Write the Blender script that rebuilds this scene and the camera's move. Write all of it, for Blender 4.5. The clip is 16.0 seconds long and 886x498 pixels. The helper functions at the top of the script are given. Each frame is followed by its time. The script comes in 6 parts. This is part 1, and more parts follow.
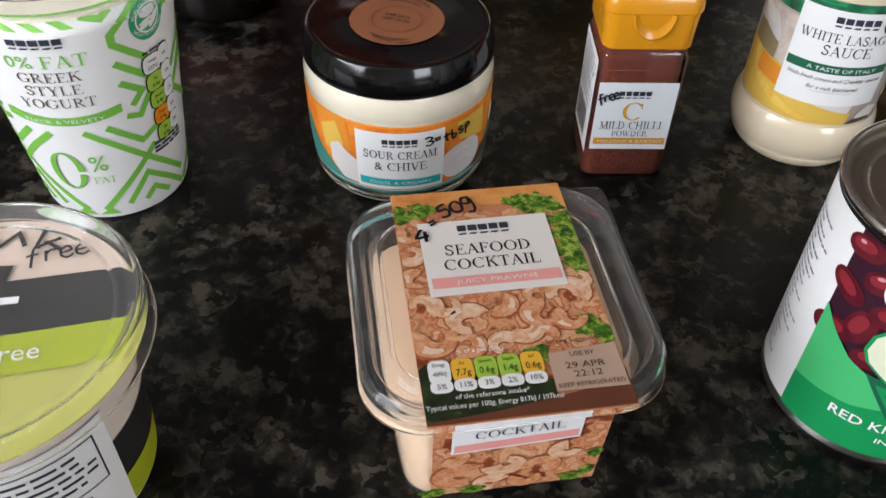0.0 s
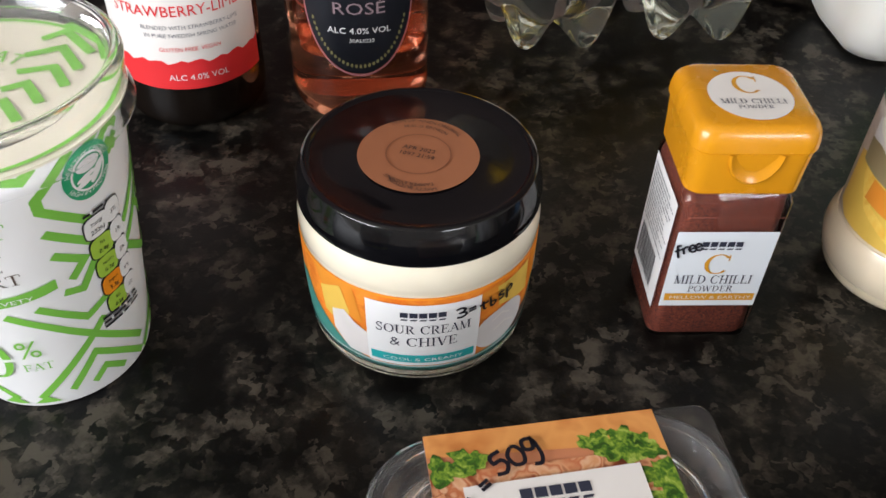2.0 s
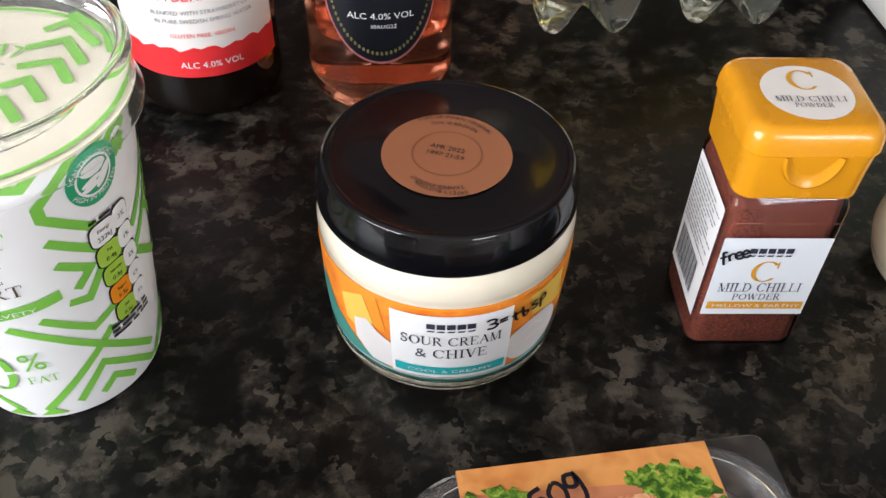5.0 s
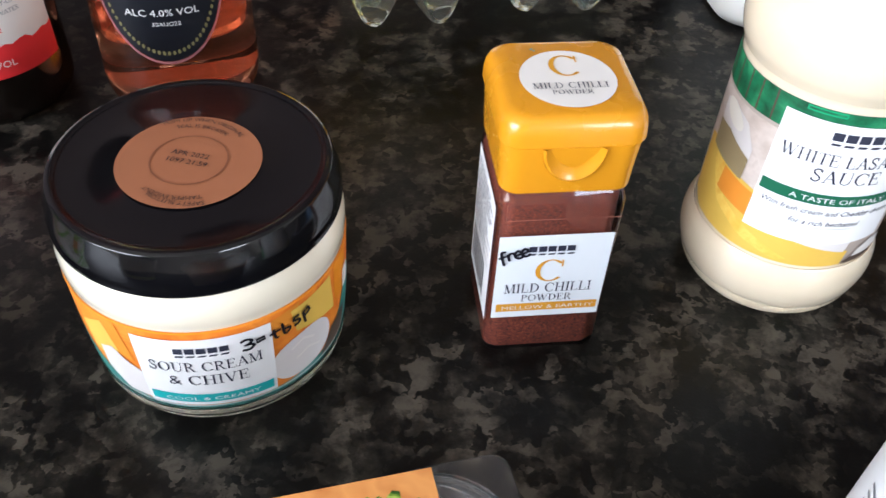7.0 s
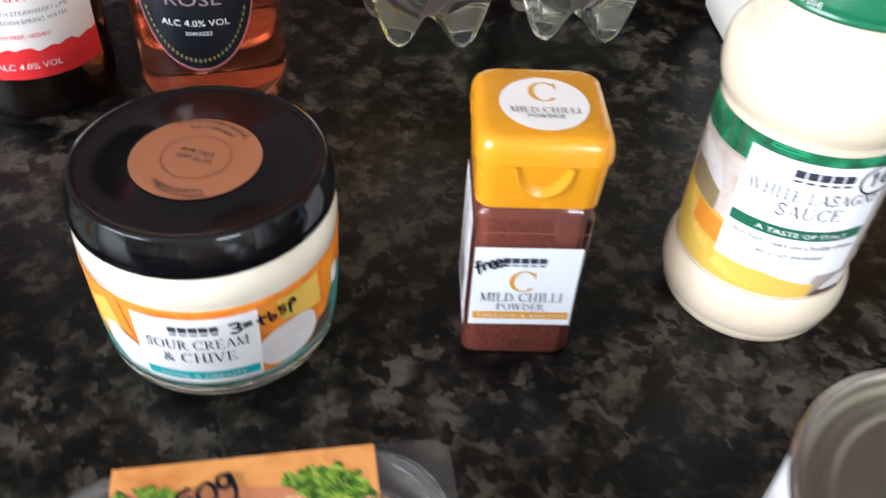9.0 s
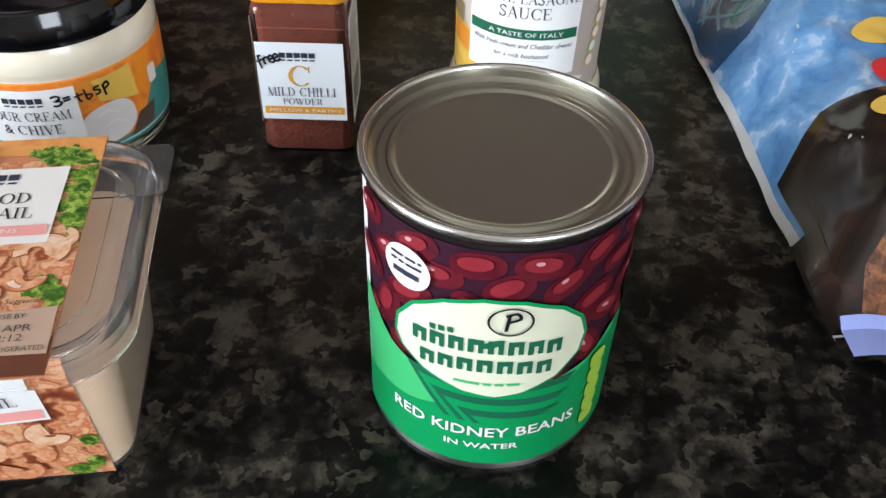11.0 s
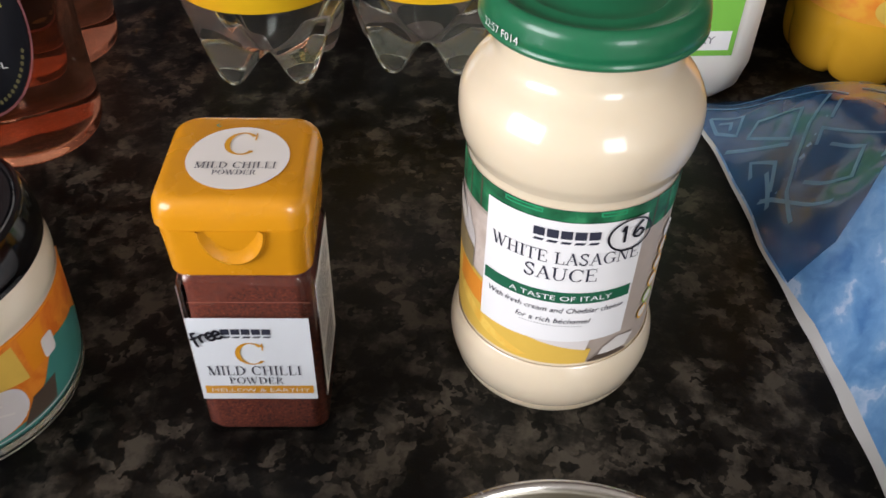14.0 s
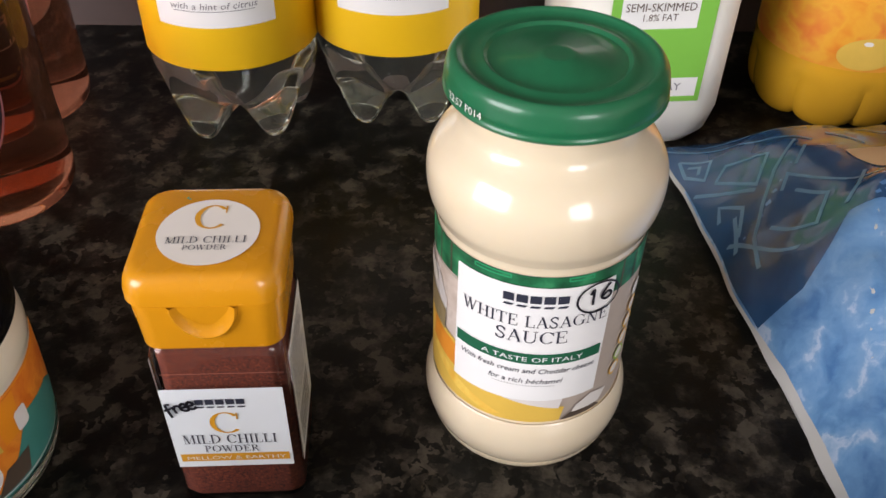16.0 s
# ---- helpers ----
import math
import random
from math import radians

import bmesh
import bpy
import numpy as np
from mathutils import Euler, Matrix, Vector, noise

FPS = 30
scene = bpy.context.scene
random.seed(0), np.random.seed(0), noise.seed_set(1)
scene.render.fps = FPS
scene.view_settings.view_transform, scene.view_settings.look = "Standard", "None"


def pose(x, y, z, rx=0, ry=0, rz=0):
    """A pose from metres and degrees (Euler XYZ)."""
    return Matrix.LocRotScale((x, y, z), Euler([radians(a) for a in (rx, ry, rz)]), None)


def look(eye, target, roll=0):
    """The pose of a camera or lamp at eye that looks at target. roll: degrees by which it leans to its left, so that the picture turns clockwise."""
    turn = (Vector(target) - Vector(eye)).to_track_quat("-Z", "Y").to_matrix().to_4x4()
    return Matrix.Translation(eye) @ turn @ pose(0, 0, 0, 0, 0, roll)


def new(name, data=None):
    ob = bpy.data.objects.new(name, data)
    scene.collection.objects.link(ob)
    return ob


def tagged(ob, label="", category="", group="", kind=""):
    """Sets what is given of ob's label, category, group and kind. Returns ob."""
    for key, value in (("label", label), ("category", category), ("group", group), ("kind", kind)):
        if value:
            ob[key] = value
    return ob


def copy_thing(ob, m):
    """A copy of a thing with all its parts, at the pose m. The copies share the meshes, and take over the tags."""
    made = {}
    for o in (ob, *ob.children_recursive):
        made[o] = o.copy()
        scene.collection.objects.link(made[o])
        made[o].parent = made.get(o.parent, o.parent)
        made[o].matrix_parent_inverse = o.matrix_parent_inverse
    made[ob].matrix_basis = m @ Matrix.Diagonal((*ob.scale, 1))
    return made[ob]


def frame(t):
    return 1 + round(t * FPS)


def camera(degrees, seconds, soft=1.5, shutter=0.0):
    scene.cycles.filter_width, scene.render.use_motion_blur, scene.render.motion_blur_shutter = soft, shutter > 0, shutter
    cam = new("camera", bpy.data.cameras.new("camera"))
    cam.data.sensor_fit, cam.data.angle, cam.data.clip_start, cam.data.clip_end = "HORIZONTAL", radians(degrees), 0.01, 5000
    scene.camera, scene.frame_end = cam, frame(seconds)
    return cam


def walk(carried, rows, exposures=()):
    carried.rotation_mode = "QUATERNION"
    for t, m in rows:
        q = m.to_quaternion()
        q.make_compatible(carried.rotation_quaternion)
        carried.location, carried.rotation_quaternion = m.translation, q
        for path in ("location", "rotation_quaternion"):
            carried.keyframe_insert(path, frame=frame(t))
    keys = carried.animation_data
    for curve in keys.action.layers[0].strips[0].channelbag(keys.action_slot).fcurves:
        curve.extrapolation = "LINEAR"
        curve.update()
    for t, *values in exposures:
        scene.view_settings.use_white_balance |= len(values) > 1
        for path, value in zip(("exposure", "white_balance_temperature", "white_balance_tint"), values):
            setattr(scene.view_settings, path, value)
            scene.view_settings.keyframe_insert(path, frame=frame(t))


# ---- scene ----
cam = camera(53.5, 16.0, shutter=0.5)
PATH = [
    (0, (0.029, 0.022, 0.274), (0.02, 1.443, -1.133), 1.7),
    (0.5, (0.021, 0.03, 0.281), (0.037, 1.463, -1.114), 2.2),
    (1, (0.008, 0.06, 0.284), (0.033, 1.525, -1.078), 2.6),
    (1.5, (0.005, 0.098, 0.271), (0.032, 1.573, -1.079), 2.4),
    (2, (0.01, 0.125, 0.255), (0.03, 1.587, -1.111), 2.1),
    (2.5, (0.008, 0.137, 0.248), (0.019, 1.572, -1.145), 1.9),
    (3, (0.008, 0.14, 0.246), (0.014, 1.564, -1.158), 1.8),
    (3.5, (0.007, 0.141, 0.247), (0.006, 1.563, -1.16), 1.7),
    (5.8, (0.004, 0.147, 0.252), (-0.004, 1.571, -1.153), 1.6),
    (6, (0.012, 0.147, 0.253), (0.01, 1.579, -1.143), 1.2),
    (6.5, (0.051, 0.159, 0.241), (0.124, 1.589, -1.155), 1.9),
    (7, (0.057, 0.163, 0.237), (0.208, 1.579, -1.168), 3.2),
    (7.5, (0.053, 0.165, 0.239), (0.249, 1.576, -1.165), 3.8),
    (8, (0.053, 0.17, 0.238), (0.278, 1.576, -1.166), 4.0),
    (8.5, (0.058, 0.165, 0.246), (0.228, 1.589, -1.149), 4.1),
    (9, (0.078, 0.144, 0.249), (0.117, 1.597, -1.125), 4.0),
    (9.5, (0.134, 0.101, 0.243), (0.118, 1.573, -1.111), 3.3),
    (10, (0.166, 0.066, 0.228), (0.178, 1.533, -1.132), 3.5),
    (10.2, (0.171, 0.053, 0.23), (0.181, 1.511, -1.139), 3.4),
    (12.3, (0.19, 0.04, 0.256), (0.026, 1.496, -1.105), -0.3),
    (12.5, (0.187, 0.06, 0.261), (0.031, 1.517, -1.1), 0.1),
    (13, (0.176, 0.113, 0.26), (0.062, 1.603, -1.069), 0.3),
    (13.5, (0.174, 0.152, 0.25), (0.113, 1.644, -1.08), 1.0),
    (14, (0.17, 0.179, 0.24), (0.153, 1.664, -1.1), 1.4),
    (14.5, (0.168, 0.194, 0.233), (0.179, 1.672, -1.116), 1.9),
    (15, (0.172, 0.2, 0.233), (0.195, 1.677, -1.116), 1.8),
    (15.5, (0.173, 0.195, 0.242), (0.199, 1.692, -1.084), 1.1),
    (16, (0.173, 0.185, 0.251), (0.196, 1.705, -1.048), 1.0),
]
walk(cam, [(t, look(eye, target, roll)) for t, eye, target, roll in PATH],
     exposures=[(0, -0.18, 6450, 9), (1.5, -0.10, 6550, 9), (2, 0.13, 6550, 9), (3, 0.32, 6500, 10), (6, 0.38, 6400, 10), (6.5, 0.47, 6000, 9), (7, 0.60, 6000, 9), (8, 0.58, 6000, 9), (9, 0.72, 6050, 9), (9.5, 0.46, 6150, 9), (10, 0.28, 6150, 6), (12.5, 0.46, 6300, 6), (13.5, 0.12, 6550, 11), (15, 0.03, 6800, 13), (16, 0.05, 6900, 14)])

# ---- light ----
world = bpy.data.worlds.new("sky")
scene.world = world
world.use_nodes = True
_n = world.node_tree.nodes
_sky = _n.new("ShaderNodeTexSky")
_sky.sky_type = "NISHITA"
_sky.sun_disc = False
_sky.sun_elevation, _sky.sun_rotation = radians(38), radians(235)
world.node_tree.links.new(_sky.outputs[0], _n["Background"].inputs[0])
_n["Background"].inputs[1].default_value = 0.12


def lamp(name, kind, m, energy, colour, size=(1, 1)):
    data = bpy.data.lights.new(name, kind)
    data.energy, data.color = energy, colour
    if kind == "AREA":
        data.shape, data.size, data.size_y = "RECTANGLE", size[0], size[1]
    else:
        data.angle = radians(12)
    ob = new(name, data)
    ob.matrix_world = m
    return ob


lamp("sun", "SUN", look((-3, -4, 4), (0, 0, 0)), 1.0, (1.0, 0.95, 0.88))
# daylight in the two window openings behind the worktop's user
lamp("window_light", "AREA", look((-1.43, -0.75, 0.72), (0.15, 0.38, 0.0)), 48.0, (0.92, 0.94, 1.0), (1.2, 0.95))
lamp("window_light", "AREA", look((1.35, -1.93, 0.75), (0.15, 0.38, 0.0)), 27.0, (0.92, 0.94, 1.0), (0.85, 0.95))


# ---- materials ----
def _nodes(m):
    return m.node_tree.nodes, m.node_tree.links


def mat(name, colour, rough=0.5, metal=0.0, vary=0.0, scale=60.0, bump=0.0, bscale=200.0, coat=0.0, trans=0.0, ior=1.45, sub=0.0, dark=None):
    """A principled surface with mottling at one scale and fine relief at another, in object space (metres)."""
    m = bpy.data.materials.new(name)
    m.use_nodes = True
    n, l = _nodes(m)
    b = n["Principled BSDF"]
    b.inputs["Base Color"].default_value = (*colour, 1)
    b.inputs["Roughness"].default_value = rough
    b.inputs["Metallic"].default_value = metal
    b.inputs["IOR"].default_value = ior
    b.inputs["Coat Weight"].default_value = coat
    b.inputs["Coat Roughness"].default_value = 0.04
    b.inputs["Transmission Weight"].default_value = trans
    if sub:
        b.inputs["Subsurface Weight"].default_value = sub
        b.inputs["Subsurface Radius"].default_value = (0.004, 0.003, 0.002)
    if vary or bump:
        tc = n.new("ShaderNodeTexCoord")
    if vary:
        nz = n.new("ShaderNodeTexNoise")
        nz.inputs["Scale"].default_value, nz.inputs["Detail"].default_value = scale, 6
        l.new(tc.outputs["Object"], nz.inputs["Vector"])
        mx = n.new("ShaderNodeMix")
        mx.data_type = "RGBA"
        low = dark or tuple(c * (1 - vary) for c in colour)
        mx.inputs["A"].default_value = (*low, 1)
        mx.inputs["B"].default_value = (*[min(1, c * (1 + vary * 0.5)) for c in colour], 1)
        l.new(nz.outputs["Fac"], mx.inputs["Factor"])
        l.new(mx.outputs["Result"], b.inputs["Base Color"])
        mr = n.new("ShaderNodeMapRange")
        mr.inputs["To Min"].default_value, mr.inputs["To Max"].default_value = max(0.02, rough * 0.8), min(1, rough * 1.25)
        l.new(nz.outputs["Fac"], mr.inputs["Value"])
        l.new(mr.outputs["Result"], b.inputs["Roughness"])
    if bump:
        bz = n.new("ShaderNodeTexNoise")
        bz.inputs["Scale"].default_value, bz.inputs["Detail"].default_value = bscale, 4
        l.new(tc.outputs["Object"], bz.inputs["Vector"])
        bp = n.new("ShaderNodeBump")
        bp.inputs["Strength"].default_value, bp.inputs["Distance"].default_value = bump, 0.0006
        l.new(bz.outputs["Fac"], bp.inputs["Height"])
        l.new(bp.outputs["Normal"], b.inputs["Normal"])
    return m


def picture(name, stops, scale, warp=0.4, kind="voronoi", rough=0.45, coat=0.0, detail=3.0, space="UV"):
    """A printed photograph: cells or clouds run through a colour ramp, in the print's own metres."""
    m = bpy.data.materials.new(name)
    m.use_nodes = True
    n, l = _nodes(m)
    b = n["Principled BSDF"]
    b.inputs["Roughness"].default_value = rough
    b.inputs["Coat Weight"].default_value = coat
    tc = n.new("ShaderNodeTexCoord")
    nz = n.new("ShaderNodeTexNoise")
    nz.inputs["Scale"].default_value, nz.inputs["Detail"].default_value = scale * 0.8, detail
    l.new(tc.outputs[space], nz.inputs["Vector"])
    mv = n.new("ShaderNodeMix")
    mv.data_type = "RGBA"
    mv.blend_type = "LINEAR_LIGHT"
    mv.inputs["Factor"].default_value = warp / scale
    l.new(tc.outputs[space], mv.inputs["A"])
    l.new(nz.outputs["Color"], mv.inputs["B"])
    if kind == "voronoi":
        tx = n.new("ShaderNodeTexVoronoi")
        tx.feature = "SMOOTH_F1"
        tx.inputs["Smoothness"].default_value = 0.25
        out = tx.outputs["Distance"]
    else:
        tx = n.new("ShaderNodeTexNoise")
        tx.inputs["Detail"].default_value = detail
        out = tx.outputs["Fac"]
    tx.inputs["Scale"].default_value = scale
    l.new(mv.outputs["Result"], tx.inputs["Vector"])
    rp = n.new("ShaderNodeValToRGB")
    while len(rp.color_ramp.elements) < len(stops):
        rp.color_ramp.elements.new(0.5)
    for e, (p, c) in zip(rp.color_ramp.elements, stops):
        e.position, e.color = p, (*c, 1)
    l.new(out, rp.inputs["Fac"])
    l.new(rp.outputs["Color"], b.inputs["Base Color"])
    return m


def stone(name):
    """Near-black polished worktop with grey-brown flakes of several sizes."""
    m = bpy.data.materials.new(name)
    m.use_nodes = True
    n, l = _nodes(m)
    b = n["Principled BSDF"]
    tc = n.new("ShaderNodeTexCoord")
    big = n.new("ShaderNodeTexNoise")
    big.inputs["Scale"].default_value, big.inputs["Detail"].default_value, big.inputs["Roughness"].default_value = 50, 8, 0.66
    mid = n.new("ShaderNodeTexNoise")
    mid.inputs["Scale"].default_value, mid.inputs["Detail"].default_value = 13, 3
    cell = n.new("ShaderNodeTexVoronoi")
    cell.inputs["Scale"].default_value = 150
    wz = n.new("ShaderNodeTexNoise")
    wz.inputs["Scale"].default_value, wz.inputs["Detail"].default_value = 140, 3
    wm = n.new("ShaderNodeMix")
    wm.data_type, wm.blend_type = "RGBA", "LINEAR_LIGHT"
    wm.inputs["Factor"].default_value = 0.010
    for t in (big, mid, wz):
        l.new(tc.outputs["Object"], t.inputs["Vector"])
    l.new(tc.outputs["Object"], wm.inputs["A"])
    l.new(wz.outputs["Color"], wm.inputs["B"])
    l.new(wm.outputs["Result"], cell.inputs["Vector"])
    # flakes: whole cells, thicker where the broad clouds are light
    sep = n.new("ShaderNodeSeparateColor")
    l.new(cell.outputs["Color"], sep.inputs["Color"])
    add = n.new("ShaderNodeMath")
    add.operation = "MULTIPLY_ADD"
    add.inputs[1].default_value = 0.22
    l.new(sep.outputs["Red"], add.inputs[0])
    l.new(big.outputs["Fac"], add.inputs[2])
    add2 = n.new("ShaderNodeMath")
    add2.operation = "MULTIPLY_ADD"
    add2.inputs[1].default_value = 0.42
    l.new(mid.outputs["Fac"], add2.inputs[0])
    l.new(add.outputs[0], add2.inputs[2])
    rp = n.new("ShaderNodeValToRGB")
    stops = [(0.68, (0.0014, 0.0013, 0.0012)), (0.78, (0.0036, 0.0033, 0.0029)), (0.875, (0.0165, 0.0142, 0.0112)), (0.995, (0.064, 0.055, 0.043))]
    while len(rp.color_ramp.elements) < 4:
        rp.color_ramp.elements.new(0.5)
    for e, (p, c) in zip(rp.color_ramp.elements, stops):
        e.position, e.color = p, (*c, 1)
    l.new(add2.outputs[0], rp.inputs["Fac"])
    l.new(rp.outputs["Color"], b.inputs["Base Color"])
    b.inputs["Roughness"].default_value = 0.38
    b.inputs["Specular IOR Level"].default_value = 0.17
    bp = n.new("ShaderNodeBump")
    bp.inputs["Strength"].default_value, bp.inputs["Distance"].default_value = 0.15, 0.0003
    fine = n.new("ShaderNodeTexNoise")
    fine.inputs["Scale"].default_value = 900
    l.new(tc.outputs["Object"], fine.inputs["Vector"])
    l.new(fine.outputs["Fac"], bp.inputs["Height"])
    l.new(bp.outputs["Normal"], b.inputs["Normal"])
    return m


STONE = stone("worktop_stone")
WALL = mat("wall_paint", (0.085, 0.058, 0.053), 0.7, vary=0.15, scale=8, bump=0.2, bscale=150)
PLASTER = mat("plaster", (0.62, 0.58, 0.52), 0.8, vary=0.08, scale=5, bump=0.2)
FLOORM = mat("floor_tile", (0.22, 0.19, 0.17), 0.5, vary=0.2, scale=6)
UPVC = mat("window_plastic", (0.8, 0.8, 0.8), 0.35, vary=0.05)
BLACKLID = mat("black_lacquer", (0.003, 0.003, 0.004), 0.12, vary=0.2, scale=300, coat=0.2)
COPPER = mat("copper_print", (0.33, 0.125, 0.06), 0.38, vary=0.1, scale=120)
CREAM = mat("cream_dip", (0.80, 0.73, 0.58), 0.35, vary=0.06, scale=90, coat=1.0, sub=0.05)
SAUCE = mat("white_sauce", (0.78, 0.665, 0.49), 0.3, vary=0.05, scale=70, coat=1.0, sub=0.08)
GLASS = mat("clear_glass", (0.96, 0.98, 0.96), 0.02, trans=1.0, ior=1.45)
THIN = mat("clear_plastic", (0.96, 0.96, 0.96), 0.07, trans=0.982, ior=1.35)
PET = mat("water_in_plastic", (0.86, 0.91, 0.84), 0.025, trans=0.985, ior=1.31)
ROSEM = mat("rose_cider", (0.96, 0.40, 0.24), 0.02, trans=0.99, ior=1.34)
DARKG = mat("dark_bottle_glass", (0.006, 0.004, 0.003), 0.08, coat=0.1, vary=0.2)
YELLOWLID = mat("mustard_plastic", (0.66, 0.275, 0.010), 0.26, vary=0.05, scale=50, bump=0.06, bscale=900, coat=0.35)
CHILLI = picture("chilli_powder", [(0.30, (0.030, 0.005, 0.003)), (0.46, (0.095, 0.014, 0.006)), (0.60, (0.130, 0.022, 0.008)), (0.74, (0.24, 0.058, 0.018))], 1300, 0.6, "noise", 0.9, 0.0, 6, "Object")
WHITE = mat("white_print", (0.82, 0.82, 0.82), 0.45, vary=0.03, scale=80)
PAPER = mat("white_paper", (0.80, 0.80, 0.79), 0.6, vary=0.04, scale=60)
INK = mat("black_ink", (0.012, 0.012, 0.016), 0.5)
NAVY = mat("navy_ink", (0.03, 0.033, 0.055), 0.5)
GREYINK = mat("grey_ink", (0.22, 0.22, 0.24), 0.5)
PEN = mat("marker_pen", (0.008, 0.008, 0.014), 0.35)
TEAL = mat("teal_print", (0.02, 0.40, 0.40), 0.4, vary=0.05)
DTEAL = mat("deep_teal_print", (0.06, 0.26, 0.22), 0.35, vary=0.1)
GOLD = mat("mustard_print", (0.66, 0.31, 0.02), 0.45, vary=0.05)
PINK = mat("pink_print", (0.82, 0.35, 0.32), 0.45, vary=0.05)
DGREEN = mat("dark_green_print", (0.012, 0.12, 0.06), 0.45, vary=0.1)
LIDGREEN = mat("green_lacquer", (0.010, 0.14, 0.06), 0.30, vary=0.1, scale=200, coat=0.25)
LGREEN = mat("leaf_green_print", (0.20, 0.52, 0.07), 0.42, vary=0.08)
CANGREEN = mat("can_green_print", (0.012, 0.30, 0.09), 0.3, vary=0.08, coat=0.3)
CANLIGHT = mat("light_green_print", (0.07, 0.50, 0.17), 0.3, vary=0.08, coat=0.3)
OVALM = mat("pale_cream_print", (0.74, 0.76, 0.58), 0.35, vary=0.05, coat=0.3)
TIN = mat("tinned_steel", (0.50, 0.49, 0.46), 0.3, 1.0, vary=0.12, scale=90)
TINTOP = mat("brushed_tin", (0.45, 0.43, 0.36), 0.32, 1.0, vary=0.05, scale=120, bump=0.03, bscale=900)
SHINY = mat("bright_rim", (0.72, 0.71, 0.69), 0.2, 1.0, vary=0.1, scale=400)
PLUM = mat("plum_ink", (0.035, 0.008, 0.02), 0.4)
MILKM = mat("milk_plastic", (0.82, 0.80, 0.74), 0.35, vary=0.03, sub=0.1)
JUICE = mat("orange_juice", (0.82, 0.43, 0.03), 0.2, vary=0.08, scale=60, coat=0.8)
SODAY = mat("sunny_yellow_print", (0.83, 0.50, 0.015), 0.35, vary=0.06)
REDP = mat("red_print", (0.72, 0.03, 0.035), 0.45, vary=0.08)
LABELW = mat("warm_white_label", (0.78, 0.74, 0.70), 0.5, vary=0.06)
LIME = mat("lime_print", (0.38, 0.44, 0.02), 0.42, vary=0.06)
PALELIME = mat("pale_lime_print", (0.50, 0.49, 0.12), 0.42, vary=0.1, scale=40)
BLACKP = mat("charcoal_print", (0.022, 0.022, 0.020), 0.45, vary=0.3, scale=90)
BEIGE = mat("beige_print", (0.66, 0.52, 0.42), 0.5, vary=0.1, scale=40)
OATM = mat("oat_print", (0.70, 0.62, 0.54), 0.5, vary=0.1)
BARK = mat("brown_print", (0.14, 0.045, 0.022), 0.45, vary=0.3, scale=60)
SAND = mat("sand_label", (0.66, 0.46, 0.29), 0.5, vary=0.06)
AMBER = mat("amber_print", (0.82, 0.45, 0.04), 0.45)
NUTG = mat("nutrition_green", (0.35, 0.55, 0.06), 0.45)
BADGE = mat("badge_green", (0.02, 0.32, 0.14), 0.45)
ORANGEP = mat("bright_orange_print", (0.84, 0.28, 0.015), 0.42, vary=0.15, scale=80)
CHEESE = mat("cheese_print", (0.76, 0.49, 0.09), 0.42, vary=0.15, scale=90)
RIND = mat("amber_cheese_print", (0.75, 0.27, 0.03), 0.42, vary=0.1, scale=120)
SPOON = mat("porcelain_print", (0.72, 0.68, 0.66), 0.42, vary=0.1, scale=70)
CRATE = mat("weathered_board_print", (0.50, 0.42, 0.36), 0.45, vary=0.3, scale=60)
MUD = mat("shadow_print", (0.10, 0.07, 0.05), 0.45, vary=0.3, scale=60)
LILAC = mat("lilac_film", (0.30, 0.36, 0.72), 0.3, vary=0.06)
FILMW = mat("white_film", (0.52, 0.52, 0.51), 0.35, vary=0.06)
PALEBLUE = mat("pale_blue_print", (0.13, 0.27, 0.42), 0.3, vary=0.15, scale=150)
PRAWN = picture("prawn_photo", [(0.0, (0.74, 0.44, 0.27)), (0.22, (0.66, 0.30, 0.13)), (0.38, (0.72, 0.42, 0.25)), (0.50, (0.50, 0.14, 0.05)), (0.62, (0.66, 0.32, 0.16)), (0.78, (0.30, 0.07, 0.025)), (1.0, (0.14, 0.03, 0.012))], 95, 2.0)
LEAF = picture("salad_photo", [(0.28, (0.010, 0.035, 0.004)), (0.45, (0.045, 0.13, 0.010)), (0.58, (0.20, 0.31, 0.03)), (0.68, (0.40, 0.48, 0.10)), (0.8, (0.02, 0.06, 0.006))], 320, 1.8, "noise")
BOARD = picture("wood_photo", [(0.3, (0.62, 0.229, 0.056)), (0.5, (0.72, 0.317, 0.091)), (0.7, (0.50, 0.158, 0.035))], 60, 0.5, "noise")
ORANGEC = picture("carrot_photo", [(0.3, (0.70, 0.15, 0.012)), (0.55, (0.84, 0.27, 0.03)), (0.75, (0.60, 0.12, 0.012))], 90, 1.0, "noise")
FRUIT = picture("orange_photo", [(0.3, (0.80, 0.22, 0.02)), (0.5, (0.86, 0.40, 0.04)), (0.7, (0.78, 0.14, 0.03))], 45, 0.8, "noise")
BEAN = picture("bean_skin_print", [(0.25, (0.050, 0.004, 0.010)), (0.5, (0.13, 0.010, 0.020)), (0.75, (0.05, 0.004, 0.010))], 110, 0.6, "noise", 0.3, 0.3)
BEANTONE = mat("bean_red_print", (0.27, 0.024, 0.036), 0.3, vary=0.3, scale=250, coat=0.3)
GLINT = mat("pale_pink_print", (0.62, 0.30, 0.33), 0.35)
